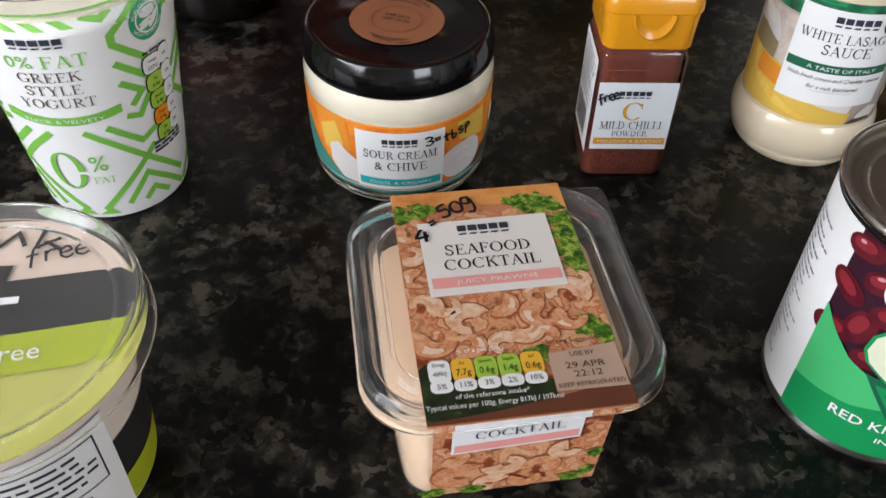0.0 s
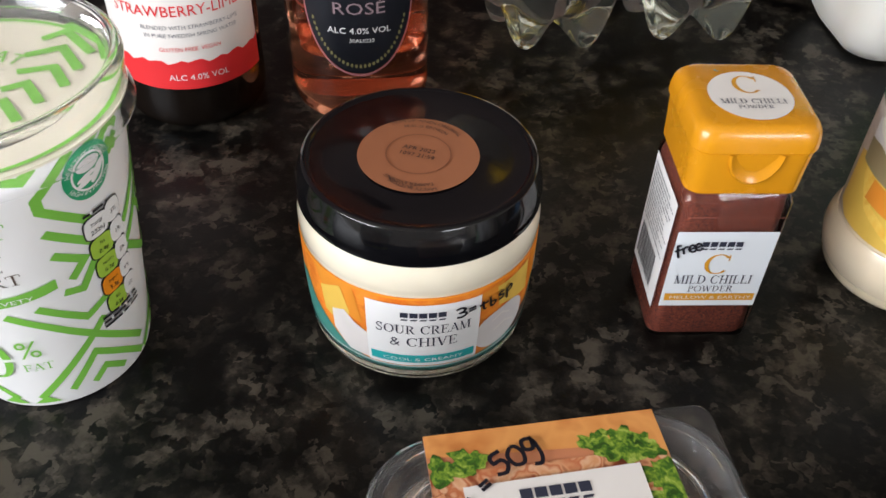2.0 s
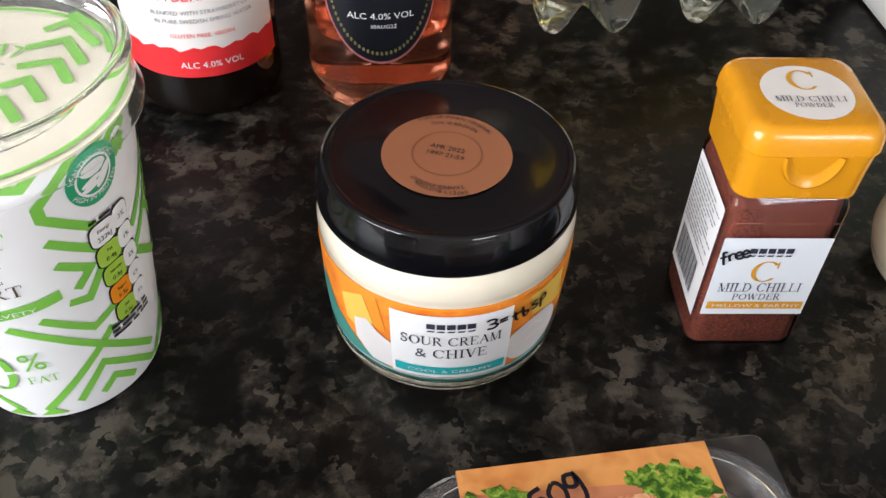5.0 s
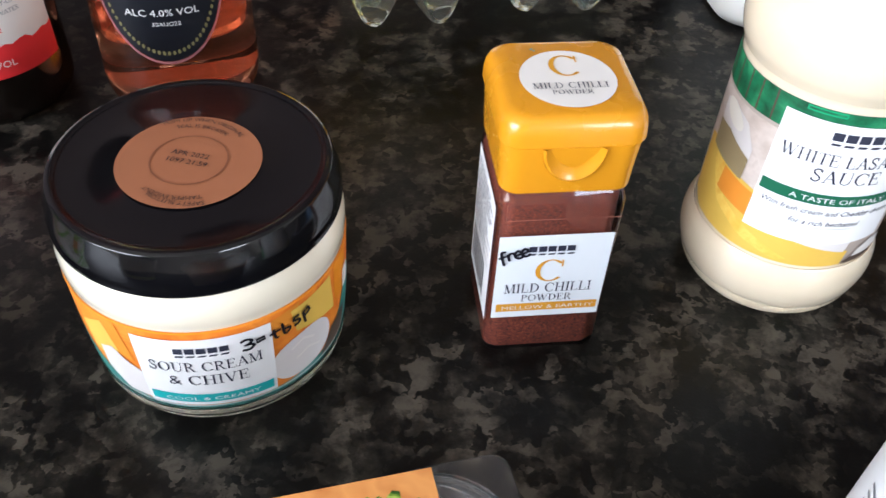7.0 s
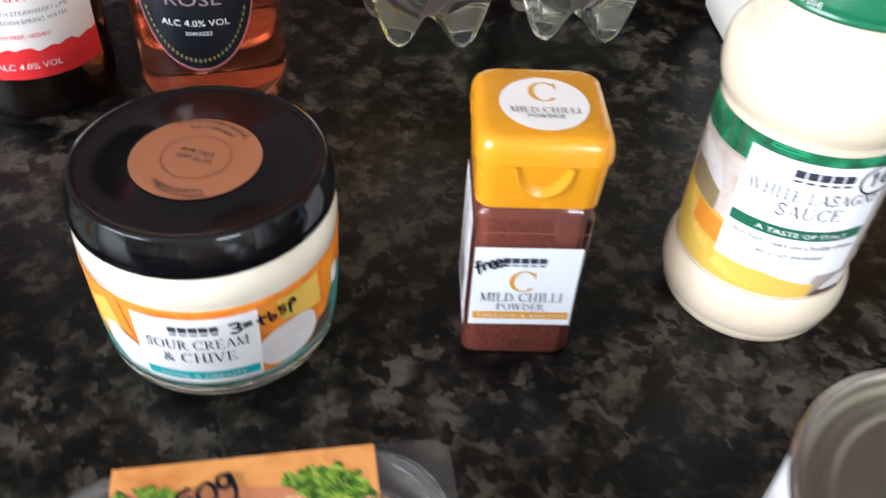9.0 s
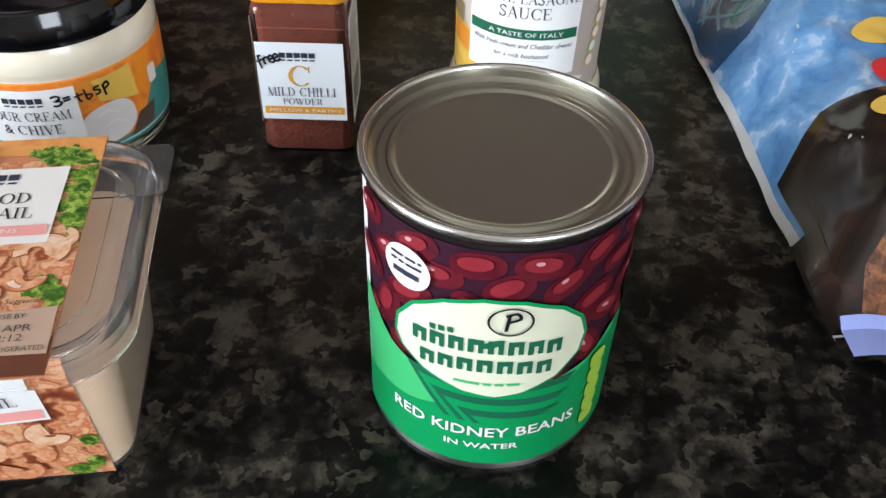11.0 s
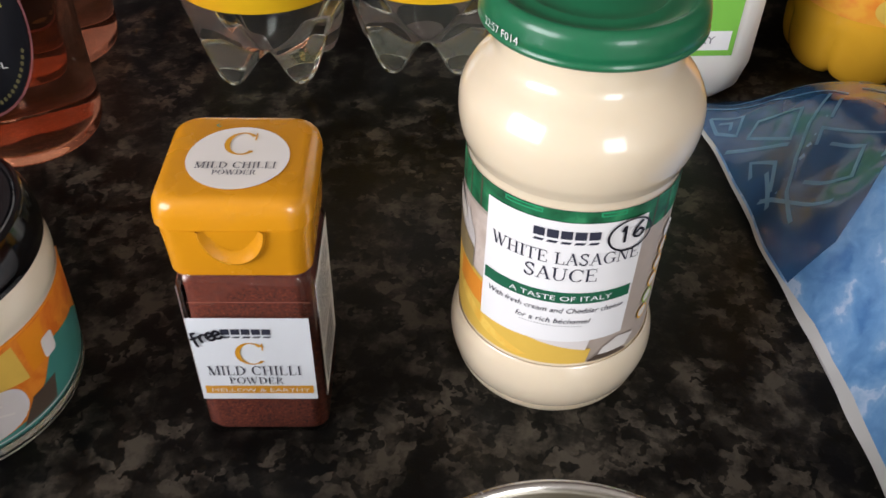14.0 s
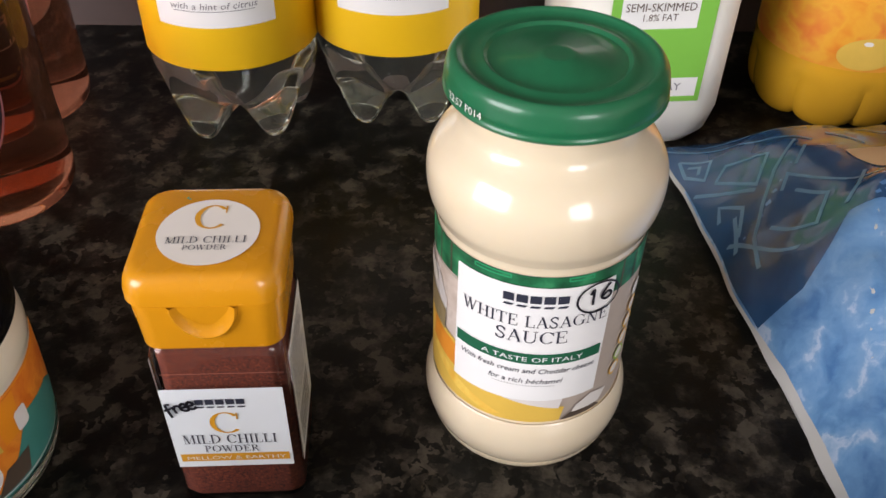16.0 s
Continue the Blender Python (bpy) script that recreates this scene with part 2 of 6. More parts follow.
SKYBAG = picture("frosty_blue_film", [(0.32, (0.055, 0.18, 0.42)), (0.5, (0.13, 0.30, 0.56)), (0.57, (0.18, 0.35, 0.60)), (0.62, (0.40, 0.52, 0.70)), (0.76, (0.20, 0.37, 0.60))], 48, 1.2, "noise", 0.3, 0.3, 9, "Object")
DEEPBAG = picture("deep_blue_film", [(0.3, (0.010, 0.045, 0.12)), (0.55, (0.022, 0.085, 0.21)), (0.75, (0.045, 0.10, 0.18))], 22, 0.8, "noise", 0.22, 0.6, 5, "Object")
BROWNBAG = picture("dark_brown_film", [(0.35, (0.005, 0.0025, 0.002)), (0.6, (0.016, 0.007, 0.005)), (0.8, (0.06, 0.024, 0.014))], 40, 0.8, "noise", 0.2, 0.2, 6, "Object")
FIBRE = picture("russet_photo_film", [(0.3, (0.04, 0.012, 0.006)), (0.55, (0.20, 0.07, 0.03)), (0.75, (0.40, 0.18, 0.07))], 300, 1.5, "noise", 0.3, 0.4, 5, "Object")


# ---- mesh helpers ----
def mesh_of(bm, name, material, smooth=True):
    me = bpy.data.meshes.new(name)
    bmesh.ops.recalc_face_normals(bm, faces=bm.faces)
    bm.to_mesh(me)
    bm.free()
    if smooth:
        for p in me.polygons:
            p.use_smooth = True
        me.set_sharp_from_angle(angle=radians(35))
    me.materials.append(material)
    return me


def part(name, bm, material, parent, label="", smooth=True):
    ob = new(name, mesh_of(bm, name, material, smooth))
    ob.parent = parent
    if label:
        ob["label"] = label
    return ob


def thing(name, m, label, category, group="", kind=""):
    ob = new(name)
    ob.empty_display_size = 0.02
    ob.matrix_world = m
    return tagged(ob, label, category, group, kind)


def lathe(profile, seg=72, cap=True, squash=None):
    """Turn (radius, z) pairs round the z axis. squash(angle, r, z) may reshape the ring."""
    bm = bmesh.new()
    rings = []
    for r, z in profile:
        ring = []
        for i in range(seg):
            a = 2 * math.pi * i / seg
            rr, zz = squash(a, r, z) if squash else (r, z)
            ring.append(bm.verts.new((rr * math.sin(a), -rr * math.cos(a), zz)))
        rings.append(ring)
    for lo, hi in zip(rings, rings[1:]):
        for i in range(seg):
            bm.faces.new((lo[i], lo[(i + 1) % seg], hi[(i + 1) % seg], hi[i]))
    if cap:
        for ring in (rings[0], rings[-1]):
            if (ring[0].co - ring[seg // 2].co).length > 1e-5:
                bm.faces.new(ring)
    bmesh.ops.remove_doubles(bm, verts=bm.verts, dist=1e-6)
    return bm


def smooth_profile(points, steps=5):
    """Catmull-Rom through (radius, z) points."""
    out = []
    p = [points[0], *points, points[-1]]
    for i in range(1, len(p) - 2):
        for s in range(steps):
            t = s / steps
            q = []
            for k in (0, 1):
                a, b, c, d = p[i - 1][k], p[i][k], p[i + 1][k], p[i + 2][k]
                q.append(0.5 * (2 * b + (c - a) * t + (2 * a - 5 * b + 4 * c - d) * t * t + (3 * b - a - 3 * c + d) * t ** 3))
            out.append((max(q[0], 0), q[1]))
    return out + [points[-1]]


def squircle(half_x, half_y, corner, seg=8):
    """Outline of a rounded rectangle, counter-clockwise."""
    pts = []
    for cx, cy, a0 in ((1, 1, 0), (-1, 1, 90), (-1, -1, 180), (1, -1, 270)):
        for i in range(seg + 1):
            a = radians(a0 + 90 * i / seg)
            pts.append((cx * (half_x - corner) + corner * math.cos(a), cy * (half_y - corner) + corner * math.sin(a)))
    return pts


def loft(levels, cap_low=True, cap_high=True):
    """Join outlines of equal length: levels of (outline, z)."""
    bm = bmesh.new()
    rings = [[bm.verts.new((x, y, z)) for x, y in outline] for outline, z in levels]
    k = len(rings[0])
    for lo, hi in zip(rings, rings[1:]):
        for i in range(k):
            bm.faces.new((lo[i], lo[(i + 1) % k], hi[(i + 1) % k], hi[i]))
    if cap_low:
        bm.faces.new(rings[0])
    if cap_high:
        bm.faces.new(rings[-1])
    return bm


def box(x0, x1, y0, y1, z0, z1, bevel=0.0):
    bm = bmesh.new()
    bmesh.ops.create_cube(bm, size=1, matrix=Matrix.LocRotScale(((x0 + x1) / 2, (y0 + y1) / 2, (z0 + z1) / 2), None, (x1 - x0, y1 - y0, z1 - z0)))
    if bevel:
        bmesh.ops.bevel(bm, geom=bm.edges, offset=bevel, segments=2, affect="EDGES")
    return bm


# ---- printing on surfaces: flat shapes in metres (u, v), laid on a surface by a map ----
def on_round(radius, turn=0.0):
    """A map onto an upright round body; radius is a number or a function of height; turn in degrees from -y towards +x."""
    def lay(u, v, h):
        r = radius(v) if callable(radius) else radius
        r0 = radius(0.03) if callable(radius) else radius
        a = radians(turn) + u / r0
        return Vector(((r + h) * math.sin(a), -(r + h) * math.cos(a), v))
    return lay


def on_flat(origin, ux, uy):
    o, x, y = Vector(origin), Vector(ux).normalized(), Vector(uy).normalized()
    nrm = x.cross(y).normalized()
    return lambda u, v, h: o + x * u + y * v + nrm * h


def profile_radius(profile):
    zs, rs = [z for _, z in profile], [r for r, _ in profile]
    return lambda z: float(np.interp(z, zs, rs))


def laid(flat, lay, h, step=0.0025):
    """Cut a flat bmesh into strips and lay it on the surface. Keeps (u, v) as UV."""
    us, vs = [v.co.x for v in flat.verts], [v.co.y for v in flat.verts]
    if step:
        for axis, lo, hi in ((0, min(us), max(us)), (1, min(vs), max(vs))):
            k = math.floor(lo / step) + 1
            while k * step < hi:
                co, no = [0, 0, 0], [0, 0, 0]
                co[axis], no[axis] = k * step, 1
                bmesh.ops.bisect_plane(flat, geom=flat.verts[:] + flat.edges[:] + flat.faces[:], plane_co=co, plane_no=no)
                k += 1
    uv = flat.loops.layers.uv.verify()
    for f in flat.faces:
        for lp in f.loops:
            lp[uv].uv = lp.vert.co.x, lp.vert.co.y
    for v in flat.verts:
        v.co = lay(v.co.x, v.co.y, h)
    return flat


def shape(*polys):
    bm = bmesh.new()
    for pts in polys:
        f = bm.faces.new([bm.verts.new((x, y, 0)) for x, y in pts])
        if f.normal.z < 0:
            f.normal_flip()
    bm.normal_update()
    return bm


def rect(u0, u1, v0, v1):
    return [(u0, v0), (u1, v0), (u1, v1), (u0, v1)]


def oval(u, v, a, b, k=32, tilt=0.0, power=2.0):
    c, s = math.cos(radians(tilt)), math.sin(radians(tilt))
    out = []
    for i in range(k):
        t = 2 * math.pi * i / k
        x = a * math.copysign(abs(math.cos(t)) ** (2 / power), math.cos(t))
        y = b * math.copysign(abs(math.sin(t)) ** (2 / power), math.sin(t))
        out.append((u + x * c - y * s, v + x * s + y * c))
    return out


def ring(u, v, r0, r1, k=40, b=1.0):
    o, i = oval(u, v, r1, r1 * b, k), oval(u, v, r0, r0 * b, k)
    return [[o[j], o[(j + 1) % k], i[(j + 1) % k], i[j]] for j in range(k)]


def stroke(points, w, end=None):
    """A line along points as one mitred ribbon of quads; w may narrow to end."""
    k, left, right = len(points), [], []
    for i, (x, y) in enumerate(points):
        x0, y0 = points[max(i - 1, 0)]
        x1, y1 = points[min(i + 1, k - 1)]
        d0 = Vector((x - x0, y - y0)).normalized() if i else None
        d1 = Vector((x1 - x, y1 - y)).normalized() if i < k - 1 else None
        t = ((d0 or d1) + (d1 or d0))
        t = t.normalized() if t.length > 0.2 else (d0 or d1)
        wide = (w if end is None else w + (end - w) * i / (k - 1)) / 2
        wide /= max(0.6, t.dot(d0 or d1))
        left.append((x - t.y * wide, y + t.x * wide))
        right.append((x + t.y * wide, y - t.x * wide))
    return [[left[i], right[i], right[i + 1], left[i + 1]] for i in range(k - 1)]


def words(text, size, u, v, wide=1.0, tilt=0.0, bold=0.0, slant=0.0, align="CENTER", bend=0.0):
    """Lettering in the built-in font as a flat bmesh centred at (u, v); size is the capital height. bend: radius of an arc to set it on."""
    cu = bpy.data.curves.new("lettering", "FONT")
    cu.body, cu.size, cu.align_x, cu.offset, cu.shear, cu.resolution_u = text, size * 1.42, align, bold * size, slant, 2
    ob = bpy.data.objects.new("lettering", cu)
    me = bpy.data.meshes.new_from_object(ob)
    bm = bmesh.new()
    bm.from_mesh(me)
    bpy.data.objects.remove(ob)
    bpy.data.curves.remove(cu)
    bpy.data.meshes.remove(me)
    c, s = math.cos(radians(tilt)), math.sin(radians(tilt))
    for w in bm.verts:
        x, y = w.co.x * wide, w.co.y - size / 2
        if bend:
            a = x / bend
            x, y = (bend + y) * math.sin(a), (bend + y) * math.cos(a) - bend
        w.co = (u + x * c - y * s, v + x * s + y * c, 0)
    return bm


def _stem(x, w=0.13, lo=0.0, hi=1.0, foot=True, head=True):
    out = [rect(x - w / 2, x + w / 2, lo, hi)]
    if foot:
        out.append(rect(x - w / 2 - 0.12, x + w / 2 + 0.12, lo, lo + 0.045))
    if head:
        out.append(rect(x - w / 2 - 0.12, x + w / 2 + 0.12, hi - 0.045, hi))
    return out


def _slope(x0, y0, x1, y1, w):
    return [[(x0 - w / 2, y0), (x0 + w / 2, y0), (x1 + w / 2, y1), (x1 - w / 2, y1)]]


def _bowl(cx, cy, rx, ry, a0, a1, w=0.15, thin=0.045, k=22):
    """Part of a ring whose sides are thick and whose top and bottom are thin."""
    out = []
    for i in range(k):
        a, b = (radians(a0 + (a1 - a0) * (i + j) / k) for j in (0, 1))
        out.append([(cx + rx * math.cos(a), cy + ry * math.sin(a)), (cx + rx * math.cos(b), cy + ry * math.sin(b)),
                    (cx + (rx - w) * math.cos(b), cy + (ry - thin) * math.sin(b)), (cx + (rx - w) * math.cos(a), cy + (ry - thin) * math.sin(a))])
    return out


def _tick(x, y0, y1, w=0.045):
    return [rect(x - w / 2, x + w / 2, y0, y1)]


def _flat(x0, x1, y):
    return [rect(x0, x1, y, y + 0.045)]


def serif_letter(ch):
    """A roman capital one unit high, with thick and thin strokes and fine feet: (advance, polygons)."""
    if ch == "A":
        return 0.92, _slope(0.12, 0, 0.46, 1, 0.055) + _slope(0.80, 0, 0.44, 1, 0.15) + _flat(0.24, 0.68, 0.33) + _flat(0.0, 0.26, 0) + _flat(0.64, 0.94, 0)
    if ch == "C":
        return 0.95, _bowl(0.52, 0.5, 0.47, 0.5, 42, 318) + _tick(0.86, 0.66, 0.96)
    if ch == "D":
        return 0.98, _stem(0.2) + _bowl(0.30, 0.5, 0.60, 0.5, -90, 90)
    if ch in "EF":
        out = _stem(0.2, foot=ch == "F") + _flat(0.2, 0.70, 0.955) + _tick(0.69, 0.76, 1) + _flat(0.2, 0.54, 0.49) + _tick(0.54, 0.40, 0.62)
        return (0.82, out + _flat(0.08, 0.75, 0) + _tick(0.75, 0, 0.25)) if ch == "E" else (0.76, out)
    if ch == "G":
        return 1.02, _bowl(0.52, 0.5, 0.47, 0.5, 42, 318) + _tick(0.86, 0.66, 0.96) + _stem(0.84, 0.13, 0.08, 0.44, foot=False)
    if ch == "H":
        return 1.0, _stem(0.2) + _stem(0.78) + _flat(0.2, 0.78, 0.49)
    if ch == "I":
        return 0.42, _stem(0.21)
    if ch == "K":
        return 0.94, _stem(0.2) + _slope(0.28, 0.40, 0.74, 1, 0.055) + _slope(0.80, 0, 0.42, 0.60, 0.15) + _flat(0.62, 0.96, 0) + _flat(0.60, 0.90, 0.955)
    if ch == "L":
        return 0.78, _stem(0.2, foot=False) + _flat(0.08, 0.72, 0) + _tick(0.72, 0, 0.28)
    if ch == "M":
        return 1.14, _stem(0.16, 0.05) + _slope(0.52, 0, 0.18, 1, 0.14) + _slope(0.52, 0, 0.90, 1, 0.05) + _stem(0.94)
    if ch == "N":
        return 1.02, _stem(0.18, 0.05) + _slope(0.80, 0, 0.20, 1, 0.15) + _stem(0.82, 0.05, foot=False)
    if ch == "O":
        return 1.02, _bowl(0.51, 0.5, 0.47, 0.5, 0, 360, k=36)
    if ch in "PR":
        out = _stem(0.2) + _bowl(0.30, 0.74, 0.42, 0.26, -90, 90) + _flat(0.2, 0.32, 0.48) + _flat(0.2, 0.32, 0.955)
        return (0.78, out) if ch == "P" else (0.90, out + _slope(0.78, 0, 0.42, 0.50, 0.14) + _flat(0.68, 0.92, 0))
    if ch == "S":
        path = smooth_profile([(1.60, 0.80), (1.48, 0.96), (1.26, 0.95), (1.13, 0.78), (1.24, 0.60), (1.46, 0.46), (1.60, 0.28), (1.48, 0.06), (1.24, 0.04), (1.08, 0.22)], 4)
        return 0.74, stroke([(x - 1, y) for x, y in path], 0.11) + _tick(0.62, 0.70, 0.98) + _tick(0.08, 0.02, 0.30)
    if ch == "T":
        return 0.84, _stem(0.42, head=False) + _flat(0.04, 0.80, 0.955) + _tick(0.06, 0.76, 1) + _tick(0.78, 0.76, 1)
    if ch == "U":
        return 0.98, _stem(0.2, 0.13, 0.3, 1, foot=False) + _stem(0.79, 0.05, 0.3, 1, foot=False) + _bowl(0.475, 0.31, 0.34, 0.31, 180, 360, 0.09, 0.06)
    if ch == "V":
        return 0.90, _slope(0.46, 0, 0.14, 1, 0.15) + _slope(0.46, 0, 0.78, 1, 0.055) + _flat(0.0, 0.30, 0.955) + _flat(0.64, 0.90, 0.955)
    if ch == "W":
        return 1.34, _slope(0.42, 0, 0.14, 1, 0.14) + _slope(0.42, 0, 0.66, 0.9, 0.05) + _slope(0.90, 0, 0.62, 1, 0.14) + _slope(0.90, 0, 1.20, 1, 0.05) + _flat(0.0, 0.30, 0.955) + _flat(1.06, 1.32, 0.955) + _flat(0.5, 0.76, 0.955)
    if ch == "Y":
        return 0.86, _slope(0.42, 0.46, 0.14, 1, 0.14) + _slope(0.44, 0.46, 0.74, 1, 0.05) + _stem(0.43, 0.13, 0, 0.48, head=False) + _flat(0.0, 0.30, 0.955) + _flat(0.60, 0.86, 0.955)
    return 0.40, []


def serif(text, size, u, v, wide=1.0, tilt=0.0):
    """Roman capitals centred at (u, v) as a flat bmesh; size is the capital height."""
    c, s = math.cos(radians(tilt)), math.sin(radians(tilt))
    polys, x = [], 0.0
    for ch in text:
        step, shapes = serif_letter(ch)
        polys += [[(x + px, py - 0.5) for px, py in q] for q in shapes]
        x += step + 0.03
    out = []
    for q in polys:
        pts = [((px - x / 2) * size * wide, py * size) for px, py in q]
        out.append([(u + a * c - b * s, v + a * s + b * c) for a, b in pts])
    return shape(*out)


def join(*bms):
    out = bms[0]
    for b in bms[1:]:
        me = bpy.data.meshes.new("tmp")
        b.to_mesh(me)
        out.from_mesh(me)
        bpy.data.meshes.remove(me)
        b.free()
    return out


def bars(u0, u1, v, size, count, gap=1.7, ragged=0.3, seed=1):
    """Lines of writing too small to read, as short bars."""
    rnd, out = random.Random(seed), []
    for i in range(count):
        x, y = u0, v - i * size * gap
        end = u1 - (u1 - u0) * ragged * rnd.random()
        while x < end:
            w = size * rnd.uniform(1.2, 4.5)
            out.append(rect(x, min(x + w, end), y, y + size * 0.62))
            x += w + size * 0.55
    return out


def crest(u, v, w):
    """The maker's mark as five plain blocks over five slanted dashes."""
    out = []
    for i in range(5):
        x = u - w / 2 + i * w / 5
        out.append(rect(x, x + w * 0.165, v + w * 0.01, v + w * 0.165))
        out.append([(x, v - w * 0.085), (x + w * 0.14, v - w * 0.085), (x + w * 0.17, v - w * 0.040), (x + w * 0.03, v - w * 0.040)])
    return out


# pen-written characters on a 1 x 1 square
PENS = {
    "3": [[(0.1, 0.9), (0.5, 1.0), (0.8, 0.8), (0.6, 0.55), (0.35, 0.5), (0.7, 0.45), (0.85, 0.25), (0.5, 0.0), (0.1, 0.1)]],
    "=": [[(0.1, 0.6), (0.7, 0.65)], [(0.1, 0.35), (0.7, 0.4)]],
    "t": [[(0.35, 1.0), (0.3, 0.2), (0.5, 0.0)], [(0.0, 0.65), (0.8, 0.7)]],
    "b": [[(0.2, 1.1), (0.15, 0.0), (0.5, 0.05), (0.6, 0.3), (0.2, 0.45)]],
    "s": [[(0.7, 0.75), (0.3, 0.8), (0.2, 0.55), (0.6, 0.35), (0.5, 0.05), (0.1, 0.05)]],
    "p": [[(0.2, 0.7), (0.15, -0.5)], [(0.2, 0.6), (0.6, 0.8), (0.7, 0.4), (0.2, 0.2)]],
    "4": [[(0.5, 1.0), (0.1, 0.4), (0.8, 0.45)], [(0.65, 0.8), (0.55, 0.0)]],
    "5": [[(0.8, 1.0), (0.3, 0.95), (0.25, 0.6), (0.6, 0.6), (0.75, 0.3), (0.5, 0.0), (0.1, 0.1)]],
    "0": [[(0.5, 0.9), (0.15, 0.6), (0.2, 0.1), (0.6, 0.0), (0.8, 0.4), (0.7, 0.8), (0.5, 0.9)]],
    "g": [[(0.7, 0.8), (0.3, 0.9), (0.15, 0.5), (0.5, 0.35), (0.7, 0.8), (0.65, 0.0), (0.4, -0.4), (0.1, -0.3)]],
    "1": [[(0.35, 0.75), (0.55, 1.0), (0.4, 0.0)]],
    "6": [[(0.75, 1.0), (0.3, 0.6), (0.2, 0.2), (0.5, 0.0), (0.75, 0.25), (0.55, 0.5), (0.25, 0.3)]],
    "P": [[(0.35, 0.9), (0.25, 0.0)], [(0.2, 0.85), (0.6, 1.0), (0.75, 0.7), (0.3, 0.5)]],
    "f": [[(0.7, 1.1), (0.4, 1.15), (0.3, 0.7), (0.2, -0.3)], [(0.0, 0.6), (0.6, 0.65)]],
    "r": [[(0.2, 0.8), (0.2, 0.0)], [(0.2, 0.5), (0.45, 0.8), (0.7, 0.7)]],
    "e": [[(0.15, 0.4), (0.7, 0.5), (0.5, 0.85), (0.2, 0.6), (0.2, 0.2), (0.5, 0.0), (0.8, 0.2)]],
    "O": [[(0.2, 0.9), (-0.1, 0.5), (0.1, 0.0), (0.6, -0.1), (1.05, 0.3), (1.0, 0.8), (0.6, 1.05), (0.2, 0.9)]],
}


def pen(text, u, v, size, w, tilt=0.0, pitch=0.85):
    c, s = math.cos(radians(tilt)), math.sin(radians(tilt))
    polys = []
    for i, ch in enumerate(text):
        for line in PENS.get(ch, []):
            fine = smooth_profile([(x + 1, y) for x, y in line], 3) if len(line) > 2 else [(x + 1, y) for x, y in line]
            pts = [((i * pitch + x - 1) * size, y * size) for x, y in fine]
            polys += stroke([(u + x * c - y * s, v + x * s + y * c) for x, y in pts], w)
    return shape(*polys)


# ---- the room ----
def wall_with_opening(name, along, at, lo, hi, z0, z1, opening, thick, outward):
    """A wall along x or y, cut by one opening (from, to, sill, head), of four butted pieces in one mesh."""
    bm = bmesh.new()
    a, b, s, h = opening
    n0, n1 = sorted((at, at + outward * thick))
    for p0, p1, q0, q1 in ((lo, a, z0, z1), (b, hi, z0, z1), (a, b, z0, s), (a, b, h, z1)):
        d = box(p0, p1, n0, n1, q0, q1) if along == "x" else box(n0, n1, p0, p1, q0, q1)
        bm = join(bm, d)
    ob = new(name, mesh_of(bm, name, PLASTER, False))
    return tagged(ob, "cream plastered kitchen wall with a window opening", "wall", kind="structure")


def build_room():
    tagged(new("wall_north", mesh_of(box(-1.5, 2.0, 0.69, 0.82, -0.9, 1.5), "wall_north", WALL, False)), "dusky brown-pink wall behind the worktop", "wall", kind="structure")
    wall_with_opening("wall_west", "y", -1.5, -2.0, 0.82, -0.9, 1.5, (-1.4, -0.1, 0.2, 1.25), 0.2, -1)
    wall_with_opening("wall_south", "x", -2.0, -1.7, 2.2, -0.9, 1.5, (0.9, 1.8, 0.2, 1.3), 0.2, -1)
    tagged(new("wall_east", mesh_of(box(2.0, 2.2, -2.0, 0.82, -0.9, 1.5), "wall_east", PLASTER, False)), "cream plastered kitchen wall", "wall", kind="structure")
    tagged(new("floor", mesh_of(box(-1.7, 2.2, -2.2, 0.82, -1.0, -0.9), "floor", FLOORM, False)), "brown tiled kitchen floor", "floor", kind="structure")
    tagged(new("ceiling", mesh_of(box(-1.7, 2.2, -2.2, 0.82, 1.5, 1.6), "ceiling", PLASTER, False)), "plain pale ceiling", "ceiling", kind="structure")
    top = box(-1.5, 2.0, -0.04, 0.69, -0.04, 0.0)
    bmesh.ops.bevel(top, geom=[e for e in top.edges if all(abs(v.co.y + 0.04) < 1e-4 and v.co.z > -0.001 for v in e.verts)], offset=0.006, segments=3, affect="EDGES")
    tagged(new("worktop", mesh_of(top, "worktop", STONE)), "black mottled stone-effect kitchen worktop with grey-brown flecks", "worktop", kind="structure")
    tagged(new("base_cabinet", mesh_of(box(-1.5, 2.0, 0.0, 0.69, -0.9, -0.04), "base_cabinet", PLASTER, False)), "plain cream cabinet base under the worktop", "cabinet", kind="structure")


build_room()


